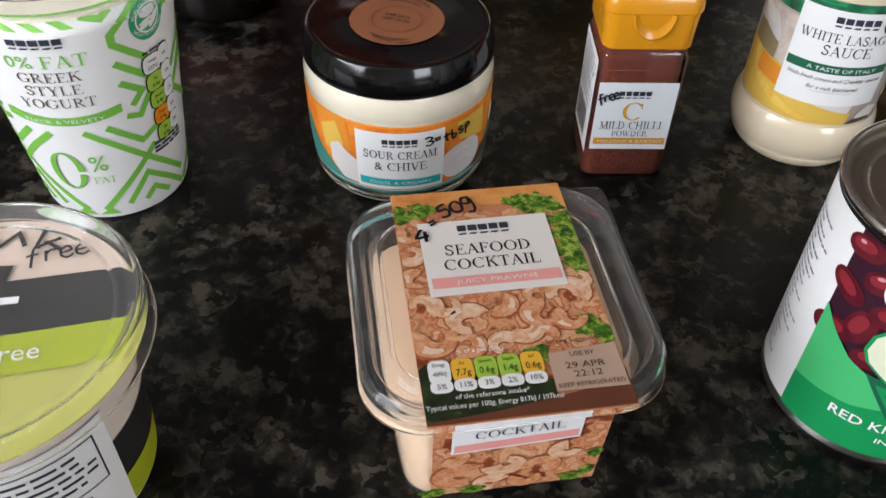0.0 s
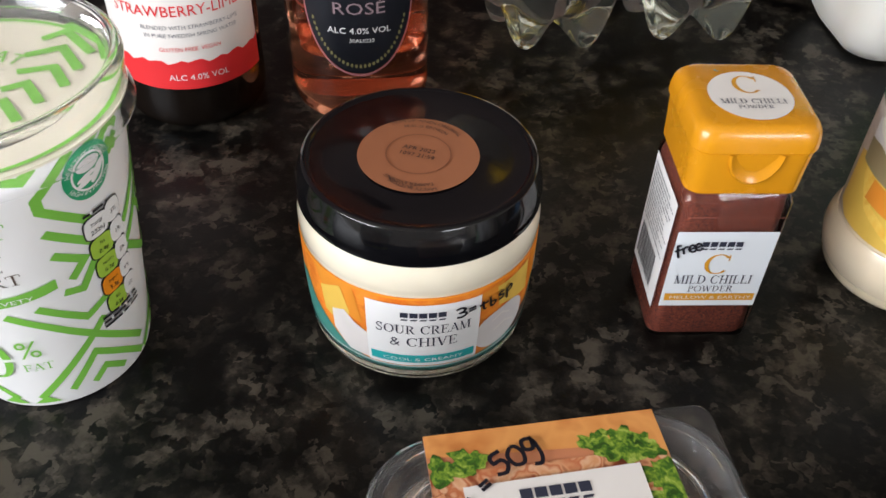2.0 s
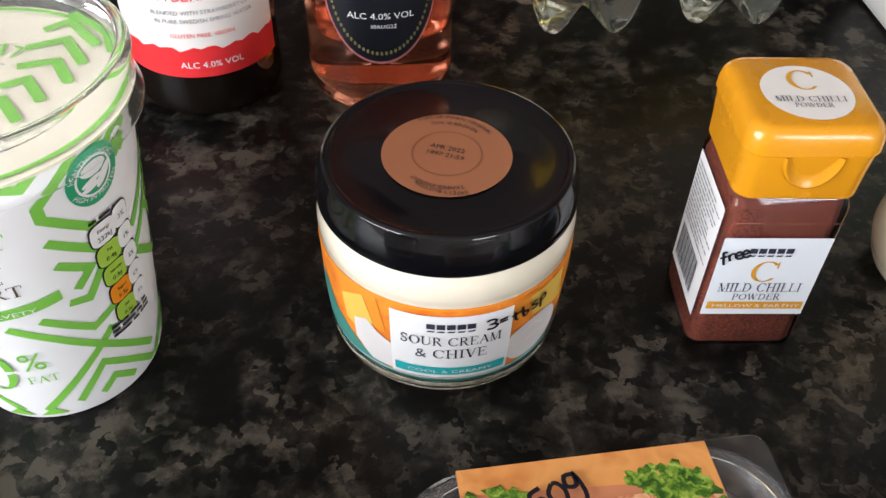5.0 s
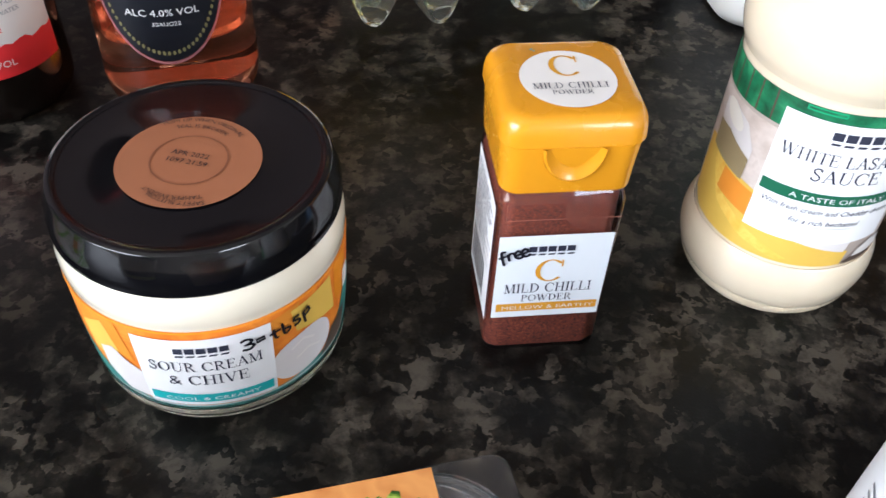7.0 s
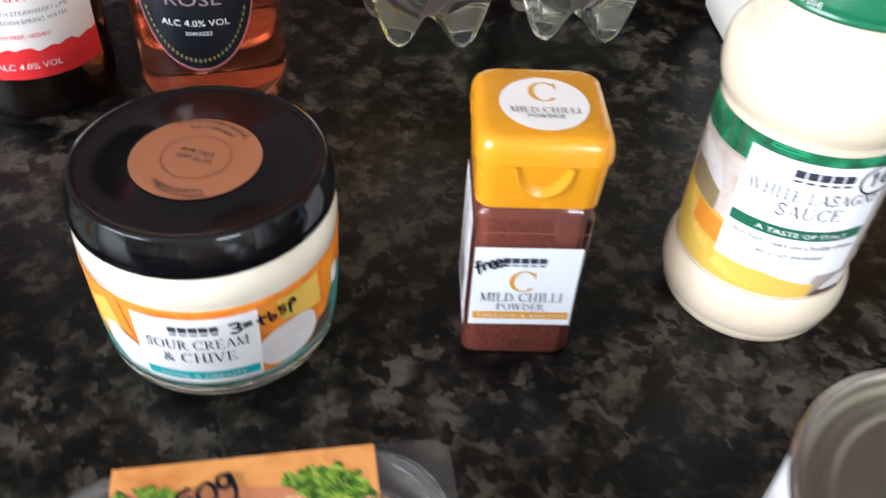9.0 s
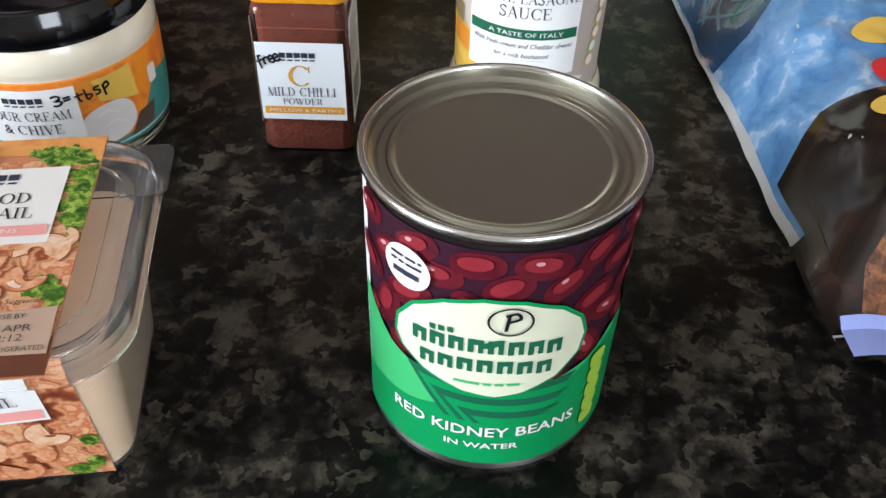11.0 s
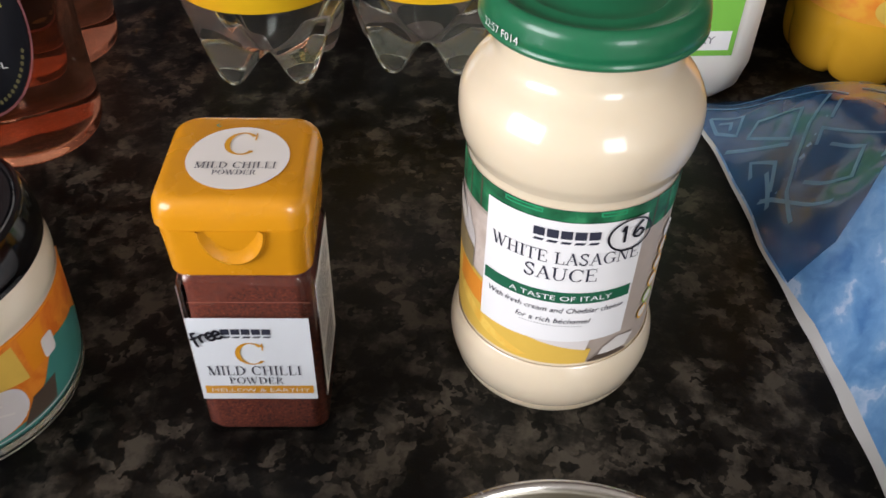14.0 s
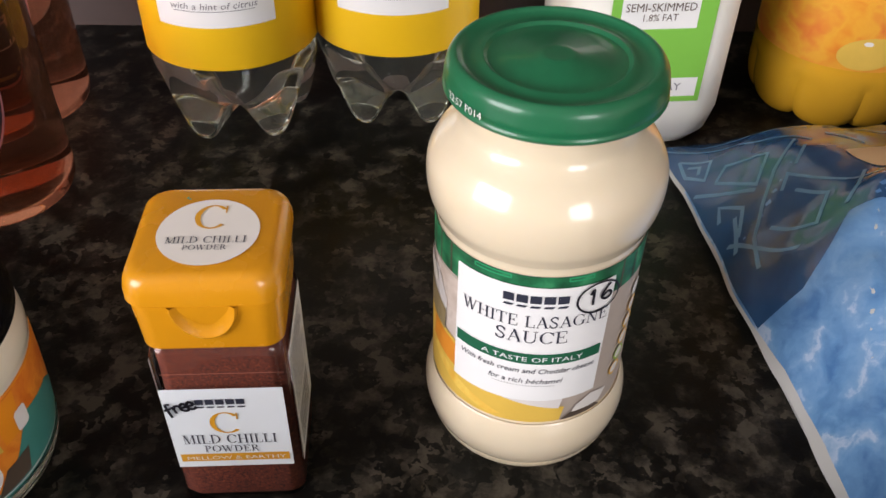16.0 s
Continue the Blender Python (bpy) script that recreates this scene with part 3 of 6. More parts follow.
# ---- things ----
def dip_jar(m):
    t = thing("dip_jar", m, "squat glass jar of sour cream dip with black metal lid", "jar")
    prof = smooth_profile([(0.0, 0.0015), (0.034, 0.0015), (0.0385, 0.004), (0.0408, 0.009), (0.0422, 0.022), (0.0430, 0.044), (0.0428, 0.0475), (0.0433, 0.0510), (0.0431, 0.0555), (0.0418, 0.0600), (0.0395, 0.0635)], 5)
    rad = profile_radius(prof[8:])
    part("jar", lathe(prof, 96), CREAM, t, "clear glass filled with pale cream dip")
    part("glass_base", lathe(smooth_profile([(0.030, 0.0), (0.0365, 0.0003), (0.0405, 0.003), (0.0417, 0.0085), (0.0410, 0.0090), (0.0391, 0.004), (0.034, 0.0013), (0.030, 0.0012)], 4), 96, False), GLASS, t, "thick clear glass foot")
    lid = part("lid", lathe(smooth_profile([(0.0412, 0.0604), (0.0424, 0.0605), (0.0429, 0.0612)], 3) + smooth_profile([(0.0427, 0.0624), (0.0430, 0.0652), (0.0424, 0.0690), (0.0408, 0.0735), (0.0402, 0.0744), (0.0390, 0.0748), (0.0378, 0.0744)], 6) + [(0.0366, 0.0742), (0.0225, 0.0742), (0.0215, 0.0745), (0.0, 0.0746)], 120), BLACKLID, t, "glossy black metal lid")
    top = on_flat((0, 0, 0.0746), (1, 0, 0), (0, 1, 0))
    d = part("safety_button", laid(shape(oval(-0.0004, -0.0018, 0.0208, 0.0208, 64)), top, 0.0003, 0), COPPER, lid, "round copper-brown printed disc")
    part("button_ring", laid(shape(*ring(-0.0004, -0.0018, 0.0108, 0.0113)), top, 0.0005, 0), mat("copper_edge", (0.22, 0.08, 0.04), 0.4), lid)
    for s, sz, u, v, tl, bn in (("POPS UP WHEN ORIGINAL", 0.0016, 0.003, 0.0165, -15, 0.0185), ("SEAL IS BROKEN", 0.0016, 0.0022, 0.0135, -15, 0.0160), ("TAMPER EVIDENT", 0.0016, -0.0036, -0.0182, 165, 0.0160), ("SAFETY BUTTON", 0.0016, -0.0022, -0.0205, 165, 0.0185)):
        part("rim_lettering", laid(words(s, sz, u, v, 1.0, tl, bend=bn), top, 0.0007, 0), INK, lid)
    part("date_lettering", laid(join(words("APR 2022", 0.0020, -0.0002, 0.0005, 1.0, -16), words("1097 21:59", 0.0020, -0.001, -0.0028, 1.0, -16)), top, 0.0007, 0), INK, lid)
    lay = on_round(rad, 4.0)
    w = 0.0395
    lab = part("label", laid(shape(rect(-2.2 * w, 2.2 * w, 0.0088, 0.0472)), lay, 0.0002), ORANGEC, t, "wraparound paper label with carrot picture")
    part("teal_edge", laid(shape([(-2.2 * w, 0.0085), (2.2 * w, 0.0085), (2.2 * w, 0.020), (1.9 * w, 0.030), (1.45 * w, 0.034), (1.25 * w, 0.022), (1.0 * w, 0.0135), (0.5 * w, 0.0110), (-0.5 * w, 0.0110), (-0.75 * w, 0.0135), (-0.95 * w, 0.020), (-1.15 * w, 0.026), (-1.3 * w, 0.034), (-2.2 * w, 0.036)]), lay, 0.00035), DTEAL, lab)
    part("pale_line", laid(shape(rect(-2.2 * w, 2.2 * w, 0.0104, 0.0110)), lay, 0.00045), SPOON, lab)
    part("hairline", laid(shape(rect(-2.2 * w, 2.2 * w, 0.0465, 0.0471)), lay, 0.0004), ORANGEP, lab)
    for poly, mt in (([(-0.0435, 0.0465), (-0.0250, 0.0470), (-0.0215, 0.0300), (-0.0360, 0.0330)], RIND), ([(-0.0400, 0.0380), (-0.0300, 0.0440), (-0.0265, 0.0330), (-0.0290, 0.0240), (-0.0385, 0.0265)], CHEESE), ([(-0.0345, 0.0300), (-0.0290, 0.0330), (-0.0245, 0.0290), (-0.0195, 0.0260), (-0.0195, 0.0125), (-0.0280, 0.0125), (-0.0345, 0.0200)], SPOON), ([(0.0195, 0.0440), (0.0300, 0.0460), (0.0270, 0.0360), (0.0195, 0.0350)], RIND), ([(0.0265, 0.0440), (0.0435, 0.0450), (0.0455, 0.0290), (0.0280, 0.0340)], CHEESE), ([(0.0460, 0.0460), (0.0560, 0.0460), (0.0540, 0.0300), (0.0470, 0.0300)], ORANGEP)):
        part("picture", laid(shape(poly), lay, 0.0004 + 0.00008 * (mt is CHEESE) + 0.00016 * (mt is SPOON)), mt, lab)
    part("picture", laid(shape(oval(0.0305, 0.0225, 0.0118, 0.0096, 32, 8, 2.4)), lay, 0.0006), SPOON, lab)
    part("picture", laid(shape(*stroke([(0.0255, 0.0270), (0.0300, 0.0290), (0.0345, 0.0262)], 0.0010), *stroke([(0.0270, 0.0215), (0.0320, 0.0232), (0.0370, 0.0205)], 0.0009)), lay, 0.00068), LABELW, lab)
    part("shadow_shape", laid(shape([(0.0380, 0.0115), (0.0520, 0.0120), (0.0540, 0.0220), (0.0440, 0.0210)]), lay, 0.00055), MUD, lab)
    part("portion_box", laid(shape(oval(0.0555, 0.034, 0.0028, 0.0042, 24, 0, 5)), lay, 0.0006), LABELW, lab)
    box_u = (-0.0198, 0.0198)
    part("title_panel", laid(shape(rect(*box_u, 0.0118, 0.0444)), lay, 0.0007), WHITE, lab)
    part("teal_band", laid(shape(rect(box_u[0] + 0.0012, box_u[1] - 0.0012, 0.0138, 0.0182)), lay, 0.0009), TEAL, lab)
    part("title_lettering", laid(join(serif("SOUR CREAM", 0.0043, 0, 0.0322, 0.84), serif("CHIVE", 0.0046, 0.0030, 0.0257, 0.92), words("&", 0.0046, -0.0098, 0.0257, 0.95, bold=-0.01)), lay, 0.0009), NAVY, lab)
    part("strapline", laid(words("COOL & CREAMY", 0.0017, 0, 0.0160, 1.5), lay, 0.0011), WHITE, lab)
    part("maker_mark", laid(shape(*crest(0.0, 0.0382, 0.0158)), lay, 0.0009), NAVY, lab)
    part("pen_note", laid(join(pen("3=", 0.0105, 0.0365, 0.0046, 0.0009, 6, 0.92), pen("tbsp", 0.0195, 0.0365, 0.0044, 0.0009, 10, 0.80)), lay, 0.0012), PEN, lab, "hand-written black marker note")
    return t


def spice_jar(m):
    t = thing("spice_jar", m, "square glass spice jar of chilli powder with mustard-yellow lid", "spice jar")
    hw = 0.0195

    def sq(h, c=0.004):
        return squircle(h, h, c, 6)
    part("jar", loft([(sq(hw - 0.0012), 0.0), (sq(hw - 0.0002), 0.0008), (sq(hw), 0.002), (sq(hw), 0.066), (sq(hw - 0.001), 0.069), (sq(hw - 0.003, 0.006), 0.072)]), GLASS, t, "clear square glass").visible_shadow = False
    powder = loft([(sq(hw - 0.0030, 0.003), 0.0012), (sq(hw - 0.0022, 0.003), 0.0030), (sq(hw - 0.0024, 0.003), 0.020), (sq(hw - 0.0027, 0.003), 0.056), (sq(hw - 0.0028, 0.003), 0.0704)])
    part("powder", powder, CHILLI, t, "dark red-brown chilli powder")
    part("seam", laid(shape(rect(-hw + 0.003, hw - 0.001, 0.0610, 0.0613)), on_flat((0, -hw, 0), (1, 0, 0), (0, 0, 1)), 0.0002, 0), mat("glass_seam", (0.3, 0.12, 0.09), 0.2), t)
    L = 0.0204
    lev = [(sq(L - 0.0014, 0.005), 0.0712), (sq(L - 0.0008, 0.0055), 0.0718), (sq(L - 0.0004, 0.006), 0.0800), (sq(L + 0.0002, 0.0065), 0.0884), (sq(L - 0.0002, 0.0065), 0.0887), (sq(L + 0.0008, 0.0065), 0.0893), (sq(L + 0.0007, 0.0065), 0.0925), (sq(L + 0.0002, 0.0065), 0.0952), (sq(L - 0.0006, 0.0065), 0.0968), (sq(L - 0.0018, 0.0062), 0.0978), (sq(L - 0.0034, 0.0058), 0.0982)]
    lid = part("lid", loft(lev), YELLOWLID, t, "mustard-yellow flip-top plastic lid")
    # thumb scoop: a half-round dish with a raised lip, open at the hinge line
    scoop = bmesh.new()
    front = -L - 0.0002
    k = 22
    rows = []
    for rr, dy in ((0.0098, 0.0006), (0.0095, -0.0006), (0.0089, -0.0011), (0.0083, -0.0008), (0.0074, 0.0000), (0.0058, 0.0003)):
        rows.append([scoop.verts.new((rr * 0.96 * math.cos(math.pi + math.pi * i / k), front + dy, 0.0886 + rr * 1.22 * math.sin(math.pi + math.pi * i / k))) for i in range(k + 1)])
    for a, b in zip(rows, rows[1:]):
        for i in range(k):
            scoop.faces.new((a[i], a[i + 1], b[i + 1], b[i]))
    part("thumb_scoop", scoop, YELLOWLID, lid)
    top = on_flat((0.0003, -0.0014, 0.0982), (1, 0, 0), (0, 1, 0))
    st = part("lid_sticker", laid(shape(oval(0, 0.0, 0.0139, 0.0141, 56)), top, 0.0003, 0), LABELW, t, "round white sticker")
    part("sticker_lettering", laid(join(serif("MILD CHILLI", 0.0027, 0, -0.0038, 0.96), serif("POWDER", 0.0020, 0, -0.0070, 0.98)), top, 0.0005, 0), NAVY, st)
    part("initial", laid(serif("C", 0.0105, 0, 0.0060, 0.98), top, 0.0005, 0), GOLD, st)
    part("green_fleck", laid(shape([(-0.0085, 0.0150), (-0.0075, 0.0157), (-0.0078, 0.0145), (-0.0068, 0.0147), (-0.0072, 0.0140)]), top, 0.0004, 0), BADGE, lid)
    f = on_flat((0, -hw, 0), (1, 0, 0), (0, 0, 1))
    lab = part("label", laid(shape(rect(-0.0183, 0.0174, 0.0180, 0.0548)), f, 0.0003, 0), mat("cool_white_label", (0.74, 0.78, 0.82), 0.45, vary=0.03), t, "white paper front label")
    part("mustard_band", laid(shape(rect(-0.0170, 0.0164, 0.0210, 0.0246)), f, 0.0005, 0), GOLD, lab)
    part("strapline", laid(words("MELLOW & EARTHY", 0.0016, 0, 0.0228, 1.5), f, 0.0007, 0), LABELW, lab)
    part("title_lettering", laid(join(serif("MILD CHILLI", 0.0042, -0.0008, 0.0318, 0.81), serif("POWDER", 0.0030, -0.0008, 0.0271, 0.93)), f, 0.0005, 0), NAVY, lab)
    part("initial", laid(serif("C", 0.0098, -0.0012, 0.0395, 1.06), f, 0.0005, 0), GOLD, lab)
    part("maker_mark", laid(shape(*crest(-0.0012, 0.0478, 0.0150)), f, 0.0005, 0), NAVY, lab)
    part("pen_note", laid(pen("free", -0.0172, 0.0437, 0.0040, 0.0009, 20, 0.55), f, 0.0008, 0), PEN, lab, "hand-written black marker note")
    for sx, nm in ((-1, "side_label"), (1, "side_label")):
        s = on_flat((sx * hw, 0, 0), (0, -1, 0), (0, 0, 1)) if sx < 0 else on_flat((hw, 0, 0), (0, 1, 0), (0, 0, 1))
        sl = part(nm, laid(shape(rect(-0.0150, 0.0165, 0.0135, 0.0640)), s, 0.0003, 0), PAPER, t, "white information label")
        part("fine_print", laid(shape(*bars(-0.0135, 0.0150, 0.0600, 0.0011, 13, 1.8, 0.35, 5)), s, 0.0005, 0), GREYINK, sl)
        part("barcode", laid(shape(*[rect(-0.012 + i * 0.0011, -0.012 + i * 0.0011 + (0.0004 if i % 3 else 0.0007), 0.0175, 0.0330) for i in range(20)]), s, 0.0005, 0), INK, sl)
    return t


def sauce_jar(m):
    t = thing("sauce_jar", m, "tall waisted glass jar of white lasagne sauce with green lid", "jar")
    prof = smooth_profile([(0.0, 0.001), (0.024, 0.001), (0.0290, 0.0032), (0.0328, 0.0090), (0.0345, 0.0160), (0.0341, 0.0225), (0.0324, 0.0272), (0.0314, 0.0295), (0.0312, 0.060), (0.0315, 0.0900), (0.0322, 0.0940), (0.0338, 0.0985), (0.0346, 0.1045), (0.0340, 0.1105), (0.0312, 0.1160), (0.0276, 0.1200), (0.0257, 0.1230), (0.0252, 0.1270), (0.0250, 0.1345)], 6)
    part("jar", lathe(prof, 96), SAUCE, t, "clear glass full of creamy white sauce")
    lid = part("lid", lathe([(0.0288, 0.1322)] + smooth_profile([(0.0298, 0.1318), (0.0303, 0.1327), (0.0299, 0.1338), (0.0300, 0.1352), (0.0298, 0.1367), (0.0292, 0.1394), (0.0280, 0.1410), (0.0268, 0.1414), (0.0258, 0.1407)], 4) + [(0.0245, 0.1400), (0.0215, 0.1400), (0.0206, 0.1406), (0.0196, 0.1406), (0.0186, 0.1398), (0.0140, 0.1398), (0.0132, 0.1403), (0.0060, 0.1405), (0.0052, 0.1410), (0.0035, 0.1411), (0.0, 0.1406)], 120), LIDGREEN, t, "glossy dark green twist lid with pressed rings")
    skirt = on_round(0.0302, -56)
    part("lid_code", laid(words("22:57 F014", 0.0022, 0, 0.1352, 1.0), skirt, 0.0003), PAPER, lid)
    lay = on_round(0.0314, -9.0)
    part("glass_base", lathe(smooth_profile([(0.022, 0.0), (0.0275, 0.0004), (0.0308, 0.0035), (0.0325, 0.0075), (0.0320, 0.0078), (0.0298, 0.0045), (0.027, 0.0018), (0.022, 0.0005)], 4), 96, False), GLASS, t, "thick clear glass foot").visible_shadow = False
    lab = part("label", laid(shape(rect(-0.098, 0.098, 0.0285, 0.0905)), lay, 0.0003), CRATE, t, "wraparound printed label of rustic boards and cheese")
    part("green_board_print", laid(shape([(-0.098, 0.0780), (-0.022, 0.0795), (0.098, 0.0795), (0.098, 0.0905), (-0.098, 0.0905)]), lay, 0.0005), picture("green_boards_photo", [(0.3, (0.006, 0.06, 0.025)), (0.55, (0.015, 0.17, 0.07)), (0.75, (0.05, 0.30, 0.13))], 160, 0.4, "noise"), lab)
    for u in (-0.052, -0.045, -0.0385, -0.033, -0.027, 0.0275, 0.0335, 0.041):
        part("board_gap", laid(shape(rect(u, u + 0.0006, 0.0795, 0.0905)), lay, 0.0006), MUD, lab)
    for u0, u1 in ((-0.0170, -0.0060), (0.0100, 0.0170)):
        part("panel_edge", laid(shape(*stroke([(u0, 0.0888), (u1, 0.0888), (u1, 0.0900), (u0, 0.0900), (u0, 0.0888)], 0.0005)), lay, 0.0006), BADGE, lab)
    part("soft_board_print", laid(shape(rect(-0.098, -0.020, 0.0500, 0.0780)), lay, 0.0004), picture("pale_boards_photo", [(0.3, (0.50, 0.41, 0.35)), (0.6, (0.66, 0.57, 0.51)), (0.8, (0.42, 0.33, 0.27))], 120, 0.6, "noise"), lab)
    part("cheese_wedge", laid(shape([(-0.0520, 0.0330), (-0.0440, 0.0295), (-0.0280, 0.0288), (0.0128, 0.0288), (0.0140, 0.0350), (0.0000, 0.0385), (-0.0160, 0.0420), (-0.0230, 0.0530), (-0.0380, 0.0560), (-0.0430, 0.0600), (-0.0520, 0.0570)]), lay, 0.0007), CHEESE, lab)
    part("cheese_face", laid(shape([(-0.0430, 0.0595), (-0.0380, 0.0555), (-0.0330, 0.0430), (-0.0180, 0.0360), (-0.0060, 0.0310), (-0.0090, 0.0295), (-0.0220, 0.0330), (-0.0360, 0.0400), (-0.0430, 0.0520)]), lay, 0.00075), picture("cheese_photo", [(0.3, (0.78, 0.42, 0.05)), (0.55, (0.84, 0.58, 0.12)), (0.8, (0.70, 0.34, 0.03))], 150, 0.6, "noise"), lab)
    part("cheese_rind", laid(shape([(-0.0375, 0.0445), (-0.0232, 0.0420), (-0.0225, 0.0515), (-0.0365, 0.0540)]), lay, 0.0008), RIND, lab)
    part("cheese_crumb", laid(shape([(-0.0160, 0.0418), (0.0120, 0.0350), (0.0130, 0.0395), (-0.0040, 0.0440)]), lay, 0.0009), SPOON, lab)
    part("cheese_shard", laid(shape([(0.0165, 0.0315), (0.0270, 0.0310), (0.0300, 0.0355), (0.0230, 0.0375), (0.0180, 0.0345)]), lay, 0.0009), LABELW, lab)
    part("dark_gap", laid(shape([(0.0130, 0.0288), (0.0280, 0.0288), (0.0255, 0.0312), (0.0180, 0.0330)]), lay, 0.0008), MUD, lab)
    part("jug", laid(shape([(-0.0470, 0.0560), (-0.0290, 0.0535), (-0.0285, 0.0660), (-0.0330, 0.0735), (-0.0420, 0.0765), (-0.0480, 0.0740)]), lay, 0.0006), SPOON, lab)
    part("jug_mouth", laid(shape(oval(-0.0400, 0.0725, 0.0062, 0.0032, 24, -28)), lay, 0.0009), mat("cream_print", (0.80, 0.76, 0.68), 0.4), lab)
    part("jug_shade", laid(shape([(-0.0470, 0.0560), (-0.0290, 0.0535), (-0.0287, 0.0620), (-0.0400, 0.0665), (-0.0475, 0.0660)]), lay, 0.0008), mat("olive_print", (0.30, 0.23, 0.12), 0.4, vary=0.25), lab)
    for i in range(6):
        part("nutrition_dot", laid(shape(*ring(0.0335 + i * 0.0011, 0.0415 + i * 0.0062, 0.0022, 0.0028, 24)), lay, 0.0008), (AMBER, NUTG, AMBER, AMBER, AMBER, PAPER)[i], lab)
        part("nutrition_fill", laid(shape(oval(0.0335 + i * 0.0011, 0.0415 + i * 0.0062, 0.0022, 0.0022, 20)), lay, 0.0007), LABELW, lab)
    part("title_panel", laid(shape([(-0.0232, 0.0395), (0.0236, 0.0395), (0.0246, 0.0868), (-0.0228, 0.0868)]), lay, 0.0010), WHITE, lab)
    part("green_band", laid(shape(rect(-0.0222, 0.0230, 0.0562, 0.0606)), lay, 0.0012), DGREEN, lab)
    part("title_lettering", laid(join(serif("WHITE LASAGNE", 0.0044, 0.0016, 0.0738, 0.87), serif("SAUCE", 0.0049, 0.0012, 0.0676, 0.94)), lay, 0.0012), NAVY, lab)
    part("strapline", laid(words("A TASTE OF ITALY", 0.0019, 0.002, 0.0584, 1.35), lay, 0.0014), WHITE, lab)
    part("description", laid(join(words("With fresh cream and Cheddar cheese", 0.0021, 0.0005, 0.0532, 0.90, slant=0.25), words("for a rich béchamel", 0.0021, 0.0005, 0.0487, 0.95, slant=0.25)), lay, 0.0012), NAVY, lab)
    part("dotted_rule", laid(shape(*[rect(-0.009 + i * 0.0009, -0.0086 + i * 0.0009, 0.0464, 0.0467) for i in range(21)]), lay, 0.0012), GREYINK, lab)
    part("maker_mark", laid(shape(*crest(0.0017, 0.0808, 0.0188)), lay, 0.0012), NAVY, lab)
    part("pen_note", laid(join(pen("16", 0.0152, 0.0785, 0.0056, 0.0008, 10, 0.75), shape(*ring(0.0192, 0.0813, 0.0062, 0.0069, 36, 0.86))), lay, 0.0015), PEN, lab, "hand-written ringed number in black marker")
    return t


def bean_can(m):
    t = thing("bean_can", m, "steel tin of red kidney beans with green printed label", "tin can")
    R = 0.0379
    part("body", lathe([(0.0, 0.0008), (0.034, 0.0008), (0.0352, 0.0), (0.0378, 0.0), (0.0384, 0.0012), (0.0380, 0.003), (0.0375, 0.0045)] + [(0.0375, z) for z in (0.006, 0.09)] + [(0.0375, 0.0930), (0.0380, 0.0945)], 96, False), TIN, t, "tinned steel cylinder")
    bead = smooth_profile([(0.0366, 0.0945), (0.0350, 0.0934), (0.0338, 0.0937), (0.0328, 0.0934), (0.0320, 0.0934), (0.0313, 0.0941), (0.0305, 0.0944), (0.0297, 0.0940), (0.0290, 0.0936), (0.0274, 0.0935), (0.0262, 0.0935), (0.0250, 0.0935)], 5)
    part("top", lathe([(0.0383, 0.0945), (0.0388, 0.0955), (0.0386, 0.0972), (0.0376, 0.0976), (0.0368, 0.0968)] + bead + [(0.0150, 0.0935), (0.0, 0.0936)], 128, False), TINTOP, t, "grey steel end with pressed rings")
    part("rim", lathe(smooth_profile([(0.0388, 0.0948), (0.0393, 0.0960), (0.0392, 0.0974), (0.0384, 0.0981), (0.0374, 0.0978), (0.0370, 0.0966), (0.0376, 0.0963), (0.0384, 0.0953), (0.0388, 0.0948)], 4), 128, False), SHINY, t, "bright rolled seam")
    lay = on_round(R, -2.0)
    lab = part("label", laid(shape(rect(-0.055, 0.108, 0.0050, 0.0925)), lay, 0.0002), PLUM, t, "paper label with kidney bean picture and green base")
    part("white_panel", laid(shape(rect(-0.115, -0.0445, 0.0050, 0.0925)), lay, 0.0003), WHITE, lab, "white information panel")
    part("fine_print", laid(shape(*bars(-0.075, -0.054, 0.080, 0.0012, 24, 2.4, 0.5, 8)), lay, 0.0006), GREYINK, lab)
    rnd = random.Random(4)
    k = 0
    for row in range(6):
        for col in range(9):
            u, v = -0.0400 + col * 0.0172 + (row % 2) * 0.0086 + rnd.uniform(-0.0016, 0.0016), 0.0900 - row * 0.0098 + rnd.uniform(-0.0014, 0.0014)
            tl = rnd.choice((-60, -25, 0, 12, 25, 70)) + rnd.uniform(-10, 10)
            if not -0.041 < u < 0.100 or v < 0.040:
                continue
            a, b = rnd.uniform(0.0070, 0.0084), rnd.uniform(0.0042, 0.0050)
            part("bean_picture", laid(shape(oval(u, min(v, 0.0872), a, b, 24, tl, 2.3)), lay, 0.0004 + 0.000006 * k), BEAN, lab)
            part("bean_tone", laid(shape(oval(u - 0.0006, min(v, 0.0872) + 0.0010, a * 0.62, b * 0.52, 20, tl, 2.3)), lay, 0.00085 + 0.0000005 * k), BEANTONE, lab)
            if rnd.random() < 0.6:
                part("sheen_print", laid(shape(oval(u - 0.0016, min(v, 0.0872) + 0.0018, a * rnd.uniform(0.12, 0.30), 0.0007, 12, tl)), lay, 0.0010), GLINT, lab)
            k += 1
    low = [(-0.0443, 0.0050), (0.108, 0.0050), (0.108, 0.052), (0.060, 0.052), (0.040, 0.050), (0.030, 0.044), (0.0, 0.038), (-0.020, 0.0420), (-0.030, 0.0460), (-0.0380, 0.0530), (-0.0443, 0.0600)]
    part("light_green_field", laid(shape(low), lay, 0.0011), CANLIGHT, lab)
